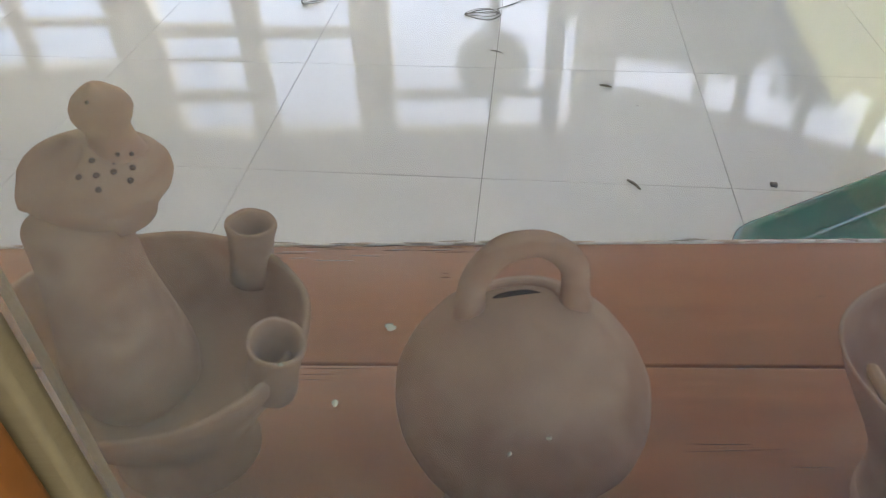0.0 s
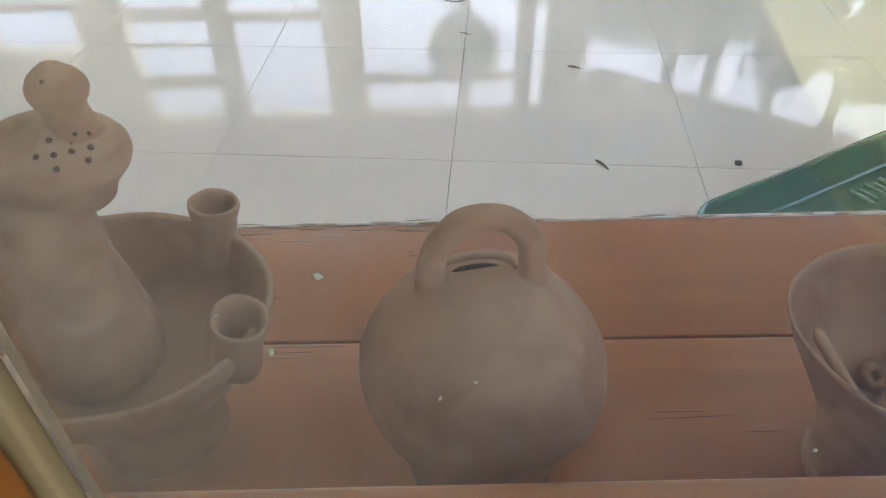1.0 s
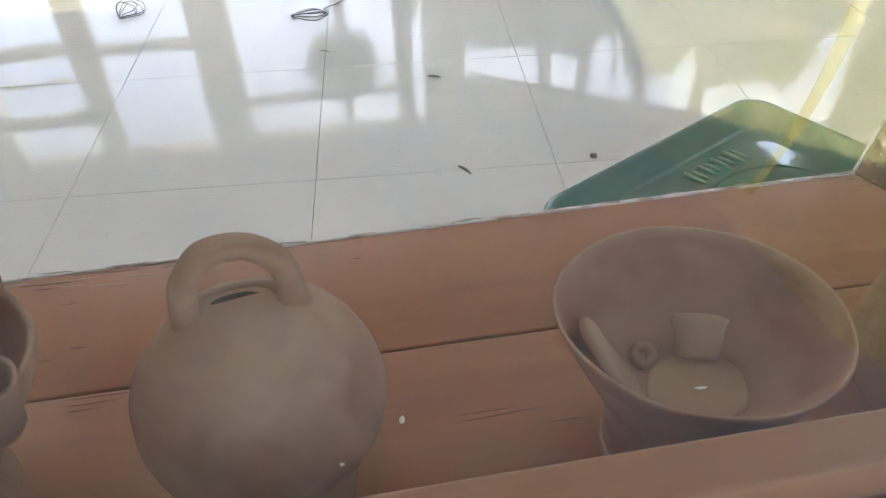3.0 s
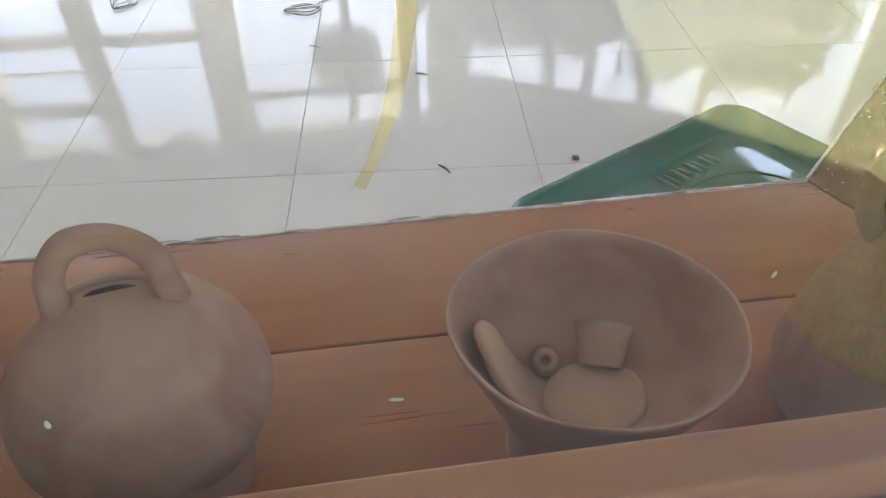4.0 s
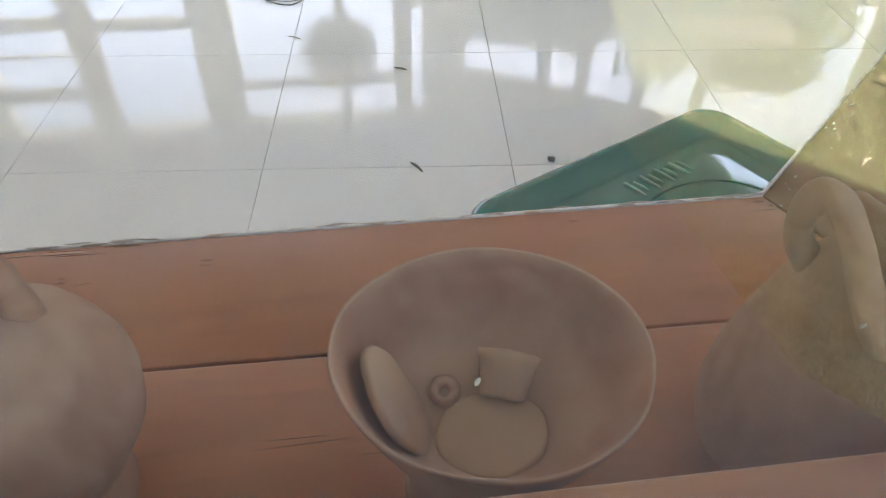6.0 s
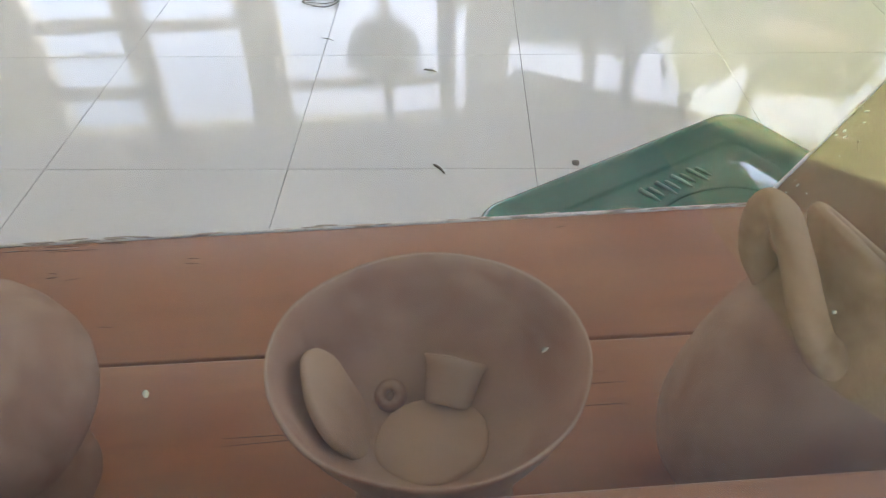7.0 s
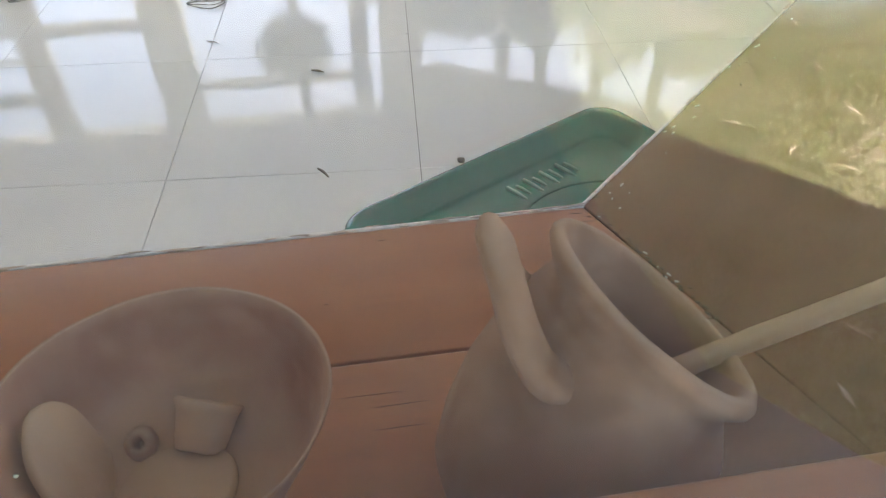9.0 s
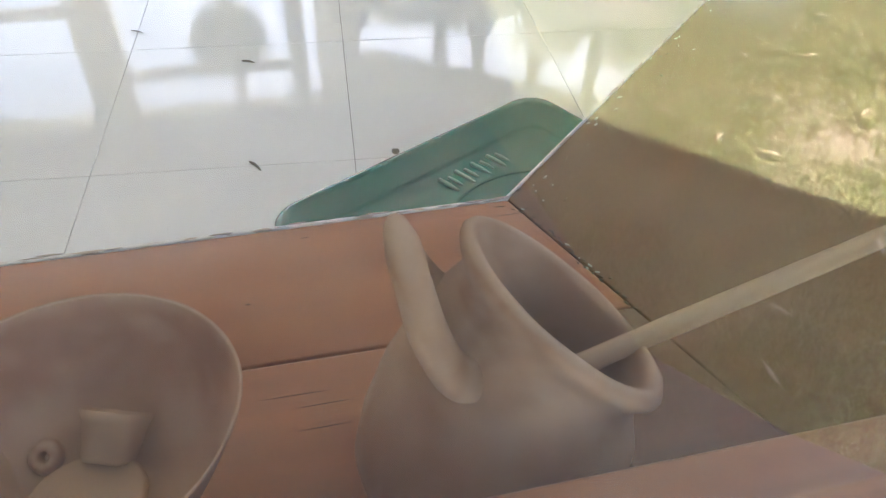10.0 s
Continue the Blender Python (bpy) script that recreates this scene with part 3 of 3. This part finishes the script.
def many_spouted_vessel(x, y):
    """Basin with short spouts on its rim, a tapering column in its middle, a scooped pierced head and a pierced knob on top."""
    t = thing("spouted_clay_vessel", "tall dusty clay vessel with spouted basin, column and pierced knob", "vessel", "pottery on the ledge", m=pose(x, y, TOP))
    basin = [(0.0, 0.0), (0.053, 0.0), (0.058, 0.006), (0.057, 0.024), (0.0555, 0.040), (0.062, 0.056), (0.080, 0.078), (0.102, 0.112), (0.1145, 0.134), (0.117, 0.145), (0.1145, 0.149), (0.110, 0.146), (0.102, 0.128), (0.086, 0.100), (0.064, 0.080), (0.0, 0.074)]
    part("basin", rough_up(lathe(basin, 88, 0.025, 3.4, 0.86), 0.0014, 24, 5.0), CLAY_GREY, t)
    axis = Matrix.Translation((-0.020, 0.003, 0))
    column = [(0.0, 0.072), (0.036, 0.074), (0.0435, 0.084), (0.0460, 0.100), (0.0445, 0.120), (0.0395, 0.150), (0.0345, 0.180), (0.0315, 0.210), (0.0305, 0.232), (0.0, 0.238)]
    part("column", rough_up(lathe(column, 64, 0.04, 8.0), 0.0015, 26, 8.0), CLAY_GREY, t, m=axis)
    # the head swells over the column; its near left side is scooped into a shallow lip
    head = Matrix.Translation((-0.006, 0.020, 0))
    cup = [(0.0, 0.222), (0.030, 0.224), (0.0325, 0.232), (0.039, 0.240), (0.0455, 0.247), (0.0485, 0.254), (0.0480, 0.260), (0.0440, 0.2655), (0.0380, 0.270), (0.0300, 0.2735), (0.0220, 0.2770), (0.0150, 0.2800), (0.0, 0.282)]
    bm = lathe(cup, 72, 0.02, 11.0, 0.86)
    for v in bm.verts:
        d = math.hypot((v.co.x + 0.022) / 0.030, (v.co.y + 0.014) / 0.021)
        if v.co.z > 0.250 and d < 1:
            v.co.z -= 0.016 * (1 - d * d) ** 0.7
    cup_part = part("cup", rough_up(bm, 0.0007, 30, 2.0), CLAY_GREY, t, "scooped hollow head with a cluster of small holes", m=head)
    top = Matrix.Translation((0.013, 0.022, 0))
    knob = [(0.0, 0.268), (0.0175, 0.270), (0.0140, 0.279), (0.0125, 0.287), (0.0130, 0.290), (0.0158, 0.294), (0.0175, 0.2985), (0.0172, 0.3030), (0.0140, 0.3090), (0.0080, 0.3140), (0.0028, 0.3170), (0.0, 0.3175)]
    knob_part = part("knob", rough_up(lathe(knob, 48, 0.04, 12.0), 0.0006, 50, 2.0), CLAY_PINK, t, "pointed round knob with small holes", m=top)
    spout = [(0.0, 0.0), (0.0175, 0.0), (0.0165, 0.020), (0.0170, 0.038), (0.0192, 0.0485), (0.0188, 0.0515), (0.0155, 0.050), (0.0130, 0.038), (0.0125, 0.012), (0.0, 0.008)]
    for px, py, tip, toward in ((0.0500, 0.0780, 10, 40), (0.0960, -0.0260, 16, -20), (-0.085, 0.062, 10, 140), (-0.090, -0.050, 12, 205)):
        part("spout", rough_up(lathe(spout, 40, 0.05, toward * 0.1), 0.0007, 60), CLAY_GREY, t, m=Matrix.Translation((px, py, 0.122)) @ pose(0, 0, 0, 0, 0, toward) @ pose(0, 0, 0, 0, tip, 0))
    # pierced holes, discs with painted inner shade, on the near right of the head and round the knob
    hole = lambda: rough_up(lathe([(0.0, -0.001), (0.0019, -0.001), (0.0019, 0.0002), (0.0013, 0.0004), (0.0, 0.0003)], 14), 0.0001, 200)

    def skin(profile, r):
        """Height and slope of the upper surface of a profile at the radius r."""
        for (r0, z0), (r1, z1) in zip(profile, profile[1:]):
            if z0 > 0.25 and r1 <= r <= r0:
                return z0 + (z1 - z0) * (r0 - r) / (r0 - r1), (z1 - z0) / (r0 - r1)
        return profile[-1][1], 0.0

    for hx, hy in ((0.014, -0.016), (0.022, -0.011), (0.030, -0.006), (0.019, -0.024), (0.027, -0.019), (0.035, -0.012), (0.010, -0.027), (0.036, -0.020), (0.022, -0.031)):
        r = math.hypot(hx, hy / 0.86)
        z, slope = skin(cup, r)
        nrm = Vector((hx / r * slope, hy / 0.86 / r * slope, 1)).normalized()
        part("hole", hole(), PRICK, cup_part, m=Matrix.Translation((hx, hy, z + 0.0003)) @ nrm.to_track_quat("Z", "Y").to_matrix().to_4x4())
    for a, r in ((-112, 0.0150), (-84, 0.0120), (-56, 0.0145), (-28, 0.0155), (-140, 0.0155), (-70, 0.0165)):
        z, slope = skin(knob, r)
        nrm = Vector((math.cos(radians(a)) * slope, math.sin(radians(a)) * slope, 1)).normalized()
        part("hole", hole(), PRICK, knob_part, m=Matrix.Translation((r * math.cos(radians(a)), r * math.sin(radians(a)), z)) @ Matrix.Translation(nrm * 0.0007) @ nrm.to_track_quat("Z", "Y").to_matrix().to_4x4() @ Matrix.Diagonal((0.7, 0.7, 1, 1)))
    return t


clay_bank(0.102, -1.192)
clay_bowl(0.4035, -1.192)
clay_pitcher()
many_spouted_vessel(-0.160, -1.183)
stick = part("clay_ladle", rough_up(tube([(0.690, -1.1665, 0.6525), (0.7515, -1.1555, 0.6710), (0.860, -1.1375, 0.701), (1.02, -1.1105, 0.745)], [0.0078, 0.0075, 0.0072, 0.007], 16, 8), 0.0006, 50), CLAY_PALE)
tagged(stick, "long pale clay ladle handle resting in the pitcher's mouth", "ladle")


# ---- green plastic stool on the tiles ----
def rounded(w, r, n=7):
    out = []
    for cx, cy, a0 in ((w - r, w - r, 0), (r - w, w - r, 90), (r - w, r - w, 180), (w - r, r - w, 270)):
        out += [(cx + r * math.cos(radians(a0 + 90 * k / n)), cy + r * math.sin(radians(a0 + 90 * k / n))) for k in range(n + 1)]
    return out


def rings_up(levels):
    bm = bmesh.new()
    rows = [[bm.verts.new((x, y, z)) for x, y in rounded(w, r)] for w, r, z in levels]
    for a, b in zip(rows, rows[1:]):
        for k in range(len(a)):
            bm.faces.new((a[k], a[(k + 1) % len(a)], b[(k + 1) % len(a)], b[k]))
    bm.faces.new(rows[-1])
    return bm


def plastic_stool(x, y, turn_deg):
    t = thing("plastic_stool", "low glossy green moulded plastic stool with worn raised lettering", "stool", m=pose(x, y, 0, 0, 0, turn_deg))
    h = 0.262
    seat = part("seat", rings_up([(0.309, 0.052, h - 0.06), (0.318, 0.057, h - 0.018), (0.317, 0.057, h - 0.008), (0.312, 0.055, h - 0.001), (0.304, 0.050, h + 0.002), (0.294, 0.046, h - 0.001), (0.288, 0.044, h - 0.006),
                           (0.250, 0.040, h - 0.009), (0.244, 0.036, h - 0.013), (0.238, 0.034, h - 0.017), (0.20, 0.034, h - 0.0125), (0.15, 0.034, h - 0.0065), (0.10, 0.03, h - 0.0015), (0.05, 0.02, h + 0.0015), (0.02, 0.015, h + 0.002)]), GREEN, t)
    z = h - 0.0115
    dish = lambda x, y: h - 0.017 + 0.12 * min(0.138, 0.238 - max(abs(x), abs(y)))
    part("ridge", tube([(0.02 + 0.16 * math.cos(radians(a)), 0.16 * math.sin(radians(a)), dish(0.02 + 0.16 * math.cos(radians(a)), 0.16 * math.sin(radians(a)))) for a in range(0, 361, 15)], 0.0028, 8, 6), GREEN, seat, "thin raised ring in the seat")
    for x0 in (-0.020, 0.018, 0.056, 0.094):
        part("raised_bar", tube([(x0 + 0.004, 0.172, z), (x0 + 0.002, 0.195, z + 0.001), (x0, 0.219, z)], [0.0036, 0.0042, 0.0036], 8, 5), GREEN_PALE, seat, "worn pale raised bar")
        part("raised_bar", tube([(x0 + 0.020, 0.180, z), (x0 + 0.018, 0.196, z + 0.001), (x0 + 0.016, 0.213, z)], [0.0030, 0.0036, 0.0030], 8, 5), GREEN_PALE, seat, "worn pale raised bar")
    for sx in (-1, 1):
        for sy in (-1, 1):
            part("leg", tube([(sx * 0.255, sy * 0.255, h - 0.02), (sx * 0.268, sy * 0.268, 0.12), (sx * 0.28, sy * 0.28, 0.0)], [0.034, 0.03, 0.026], 12, 5), GREEN, t)
    return t


stool = plastic_stool(0.8695, -0.5985, 32.5)


# ---- hanging ball and shrubs at the far openings ----
def leaves(name, centres, size, seed, material=LEAF, parent=None, label=""):
    """Small bent leaves scattered in soft clumps: (centre, radius, count)."""
    rng = random.Random(seed)
    verts, faces = [], []
    for c, r, k in centres:
        for _ in range(k):
            d = Vector((rng.gauss(0, 1), rng.gauss(0, 1), rng.gauss(0, 1))).normalized()
            p = Vector(c) + d * r * rng.uniform(0.55, 1.06)
            a = Vector((rng.gauss(0, 1), rng.gauss(0, 1), rng.gauss(0, 1))).normalized()
            b = a.cross(d).normalized() if a.cross(d).length > 0.01 else a.orthogonal().normalized()
            s = size * rng.uniform(0.6, 1.4)
            i = len(verts)
            verts += [p - a * s, p + b * s * 0.4 + d * s * 0.15, p + a * s, p - b * s * 0.4 + d * s * 0.15]
            faces += [(i, i + 1, i + 2), (i, i + 2, i + 3)]
    me = bpy.data.meshes.new(name)
    me.from_pydata([tuple(v) for v in verts], [], faces)
    me.materials.append(material)
    ob = new(name, me)
    if parent is not None:
        ob.parent = parent
    return tagged(ob, label) if label else ob


ball = thing("hanging_plant", "round leafy ball of a plant hanging from the window head", "hanging plant", m=LEDGE @ pose(-0.50, FAR - 0.12, 1.46))
leaves("foliage", [((0, 0, 0), 0.265, 5200), ((0, 0, 0), 0.18, 1800)], 0.019, 11, parent=ball)
part("cord", tube([(0, 0, 0.2), (0.004, 0, 0.45), (0, 0, 0.70)], 0.02, 8, 4), BARK, ball, "thick plaited hanging cord")


def shrub(u, v, h, w, seed):
    rng = random.Random(seed)
    t = thing("shrub", "dense dark green garden shrub outside the opening", "shrub", "shrubs outside", m=LEDGE @ pose(u, v, LAWN))
    trunk = part("trunk", tube([(0, 0, -0.02), (0.03, 0.02, h * 0.3), (-0.02, 0.01, h * 0.6)], [0.06, 0.045, 0.02], 10, 5), BARK, t)
    for k in range(4):
        a = rng.uniform(0, 6.28)
        part("limb", tube([(0, 0, h * 0.25), (math.cos(a) * w * 0.3, math.sin(a) * w * 0.3, h * 0.5), (math.cos(a) * w * 0.5, math.sin(a) * w * 0.5, h * 0.75)], [0.035, 0.025, 0.01], 8, 4), BARK, trunk)
    clumps = []
    for k in range(24):
        a, r, z = rng.uniform(0, 6.28), w * rng.uniform(0, 0.75) , h * rng.uniform(0.35, 0.93)
        clumps.append(((math.cos(a) * r, math.sin(a) * r * 0.6, z), h * rng.uniform(0.10, 0.17), 260))
    leaves("crown", clumps, 0.075, seed, parent=t)


shrub(0.62, FAR + 0.75, 2.05, 0.55, 3)
shrub(1.30, FAR + 0.45, 2.0, 0.6, 4)
shrub(2.0, FAR + 0.05, 2.1, 0.6, 5)
shrub(2.7, FAR - 0.5, 2.0, 0.6, 8)


# ---- litter on the tiles ----
def wire_coil(x, y, loops, tail, rise, turn_deg):
    """Loops of thin wire that share one pinched end: (length, width, side shift) each, and a twisted tail."""
    pts = []
    for k, (length, width, shift) in enumerate(loops):
        z = 0.003 + 0.0015 * k
        pts += [(-0.062, 0, z), (-0.062 + length * 0.35, shift + width * 0.8, z + rise * 0.7), (-0.062 + length * 0.75, shift + width, z + rise), (-0.062 + length, shift * 0.6, z + rise * 0.4),
                (-0.062 + length * 0.7, shift - width, z), (-0.062 + length * 0.3, shift - width * 0.6, z)]
    t = thing("wire_coil", "crumpled coil of thin grey wire lying on the tiles", "wire", "wire on the floor", m=pose(x, y, 0, 0, 0, turn_deg))
    part("loops", tube(pts, 0.0013, 6, 5), WIRE, t)
    for k in range(2 if tail else 0):
        part("tail", tube([(0.05, 0.006 * k, 0.004), (0.062, 0.024 + 0.004 * k, 0.003), (0.055, 0.052 - 0.004 * k, 0.003), (0.105, 0.085 + 0.006 * k, 0.003), (0.15, 0.13 - 0.004 * k, 0.003), (0.20, 0.150, 0.003)], 0.0012, 6, 5), WIRE, t)


wire_coil(-0.066, 1.000, ((0.120, 0.028, 0.012), (0.125, 0.040, -0.006), (0.112, 0.018, 0.024), (0.128, 0.034, -0.024)), True, 0.002, 4)
wire_coil(-0.700, 1.120, ((0.085, 0.030, 0.010), (0.095, 0.035, -0.012), (0.105, 0.020, 0.020), (0.070, 0.032, 0.004), (0.110, 0.026, -0.020)), False, 0.030, 62)
for x0, y0, x1, y1, r in ((0.313, 0.501, 0.349, 0.486, 0.004), (0.355, 0.013, 0.382, -0.024, 0.0038), (-0.02, 0.72, 0.02, 0.70, 0.002)):
    mx, my = (x0 + x1) / 2, (y0 + y1) / 2
    t = part("twig", rough_up(tube([(x0 - mx, y0 - my, r), (0.002, 0.001, r + 0.001), (x1 - mx, y1 - my, r)], [r * 0.6, r, r * 0.5], 8, 5), r * 0.3, 120), TWIG, m=pose(mx, my, 0))
    tagged(t, "short dry grey twig on the tiles", "twig", "twigs on the floor")
rng = random.Random(12)
crumbs = bmesh.new()
for k in range(110):
    x, y = (rng.uniform(0.3, 1.6), rng.uniform(-0.4, 0.9)) if k % 3 else (rng.uniform(-1.2, 0.8), rng.uniform(-0.5, 1.3))
    s = rng.uniform(0.0007, 0.0022)
    g = bmesh.ops.create_icosphere(crumbs, subdivisions=1, radius=s, matrix=Matrix.Translation((x, y, s * 0.4)) @ pose(0, 0, 0, 0, 0, rng.uniform(0, 180)) @ Matrix.Diagonal((rng.uniform(0.7, 2.4), 1, 0.6, 1)))
tagged(part("floor_crumbs", crumbs, TWIG), "scattered dark crumbs and dust specks on the tiles", "litter", kind="stuff")
peb = part("pebble", rough_up(lathe([(0, 0), (0.008, 0.001), (0.0105, 0.005), (0.007, 0.010), (0, 0.011)], 14, 0.2, 3), 0.0012, 80), TWIG, m=pose(0.699, 0.016, 0))
tagged(peb, "small grey pebble on the tiles", "pebble")
for k, (u, v, a) in enumerate(((1.135, -2.165, 150), (1.02, -2.35, 30), (1.45, -2.35, 80), (1.75, -2.6, 10), (0.95, -2.6, 140), (1.9, -2.0, 60), (0.77, -1.28, 95), (1.1, -1.3, 20), (0.9, -1.45, 60), (1.3, -1.6, 120), (1.6, -3.0, 100), (0.8, -3.0, 30), (2.2, -2.5, 15), (1.25, -2.05, 50), (1.55, -1.85, 130), (1.2, -2.75, 75), (1.7, -2.2, 165), (1.0, -3.3, 20), (1.35, -3.2, 110), (2.0, -2.9, 45), (1.5, -2.65, 95))):
    p = LEDGE @ Vector((u, v, 0))
    bm = tube([(-0.035, 0, 0.03), (0, 0.006, 0.036), (0.035, 0, 0.03)], [0.002, 0.008, 0.001], 8, 5, 0.25, (0, 0, 1))
    tagged(part("fallen_leaf", bm, STRAW, m=pose(p.x, p.y, LAWN, 0, 0, a)), "curled pale dry leaf lying on the lawn", "leaf", "fallen leaves on the lawn")

# ---- specks and a resin drip on the outer face of the pane ----
OUT = GLASS_V - 0.0026
drip = part("resin_drip", tube([(-0.5115, OUT, 0.9600), (-0.5085, OUT, 0.9660), (-0.5050, OUT, 0.9755), (-0.5022, OUT, 0.9880), (-0.5010, OUT, 1.004), (-0.5018, OUT, 1.06)],
                               [0.0013, 0.0010, 0.0014, 0.0017, 0.0019, 0.002], 12, 6, 0.2, (0, 1, 0)), YELLOW, m=LEDGE)
tagged(drip, "thin translucent yellow drip dried on the window pane", "drip")
for u, z, a, b, turn_deg in ((-0.7165, 0.9515, 0.0010, 0.0010, 0), (-0.729, 0.930, 0.0006, 0.0013, 10), (-0.686, 0.9185, 0.0006, 0.0006, 0), (-0.694, 0.913, 0.0004, 0.0008, 20), (-0.738, 0.9415, 0.0005, 0.0005, 0),
                      (-0.602, 0.889, 0.0006, 0.0008, 30), (-0.586, 0.9035, 0.0007, 0.0016, 5), (-0.508, 0.897, 0.0018, 0.0007, 10), (-0.30, 0.935, 0.0004, 0.0004, 0), (-0.42, 0.925, 0.0005, 0.0012, 15), (-0.35, 0.93, 0.0004, 0.0008, 40)):
    bm = lathe([(0, -1), (0.5, -0.85), (0.85, -0.5), (1, 0), (0.85, 0.5), (0.5, 0.85), (0, 1)], 18, 0.6, u * 90)
    bmesh.ops.transform(bm, matrix=pose(0, 0, 0, 0, turn_deg, 0) @ Matrix.Diagonal((a, 0.0003, b, 1)), verts=bm.verts)
    tagged(part("lime_speck", bm, SPECK, m=LEDGE @ pose(u, OUT, z)), "tiny pale lime speck on the window pane", "speck", "specks on the pane")

# ---- nicks, splinters and flakes on the ledge ----
rng = random.Random(31)
nicks, flakes = bmesh.new(), bmesh.new()


def sliver(bm, p, length, width, height, turn_deg):
    bmesh.ops.create_icosphere(bm, subdivisions=1, radius=1.0, matrix=p @ pose(0, 0, 0, 0, 0, turn_deg) @ Matrix.Diagonal((length, width, height, 1)))


for k in range(24):
    u, v = rng.uniform(-1.1, 0.02), -abs(rng.gauss(0, 0.10)) - 0.006
    if v < -0.36:
        continue
    sliver(nicks, LEDGE @ pose(u, v, TOP), rng.uniform(0.0012, 0.010), rng.uniform(0.0003, 0.0008), 0.0003, rng.gauss(0, 4))
for k in range(26):
    u, v = rng.gauss(-0.80, 0.12), -rng.uniform(0.005, 0.03)
    sliver(nicks if k % 2 else flakes, LEDGE @ pose(u, v, TOP), rng.uniform(0.006, 0.03), 0.0005, 0.0004, rng.gauss(0, 1.5))
for k in range(40):
    d = rng.uniform(0.02, 0.19)
    sliver(nicks if k % 7 else flakes, LEDGE @ pose(d * half + rng.gauss(0.002, 0.004), -d, TOP), rng.uniform(0.001, 0.004), rng.uniform(0.0006, 0.0016), 0.0009, rng.uniform(-70, -20))
for k in range(60):
    u = rng.uniform(0.0, 0.75)
    sliver(flakes if k % 2 else nicks, RIGHT @ pose(u, -abs(rng.gauss(0.004, 0.022)), TOP), rng.uniform(0.001, 0.006), rng.uniform(0.0006, 0.002), 0.0006, rng.uniform(-30, 30))
for k in range(26):
    u = rng.uniform(-1.1, 0.0)
    sliver(flakes, LEDGE @ pose(u, -rng.uniform(0.0, 0.004), TOP + 0.0012), rng.uniform(0.004, 0.02), rng.uniform(0.0008, 0.0018), 0.0005, rng.gauss(0, 2))
for x, y, length in ((0.262, -1.140, 0.034), (0.278, -1.1385, 0.006), (0.272, -1.145, 0.05), (0.54, -1.085, 0.03), (0.538, -1.107, 0.026), (0.515, -1.074, 0.036),
                     (-0.062, -1.0885, 0.045), (-0.073, -1.096, 0.03), (-0.08, -1.103, 0.022), (0.738, -0.8688, 0.018), (0.33, -1.155, 0.02)):
    sliver(nicks, pose(x, y, TOP, 0, 0, 5 + rng.gauss(0, 0.6)), length, 0.00035, 0.0002, 0)
tagged(part("wood_nicks", nicks, HOLE), "dark nicks and splinter grooves in the ledge planks", "nicks", kind="stuff")
tagged(part("paint_flakes", flakes, FLAKE), "pale flakes and splinters along the ledge edge", "flakes", kind="stuff")


# ---- floor tiles ----
tile_me = None
for i in range(-7, 6):
    for j in range(-2, 9):
        if tile_me is None:
            bm = box(0.0007, 0.5993, 0.0007, 0.5993, -0.01, 0.0, 0)
            top = [e for e in bm.edges if all(v.co.z > -0.001 for v in e.verts)]
            bmesh.ops.bevel(bm, geom=top, offset=0.0006, segments=1, affect="EDGES")
            t = part("tile", bm, TILE, floor, smooth=False)
            tile_me = t.data
        else:
            t = new("tile", tile_me)
            t.parent = floor
        t.location = (0.6 * i, 0.6 * j, 0)
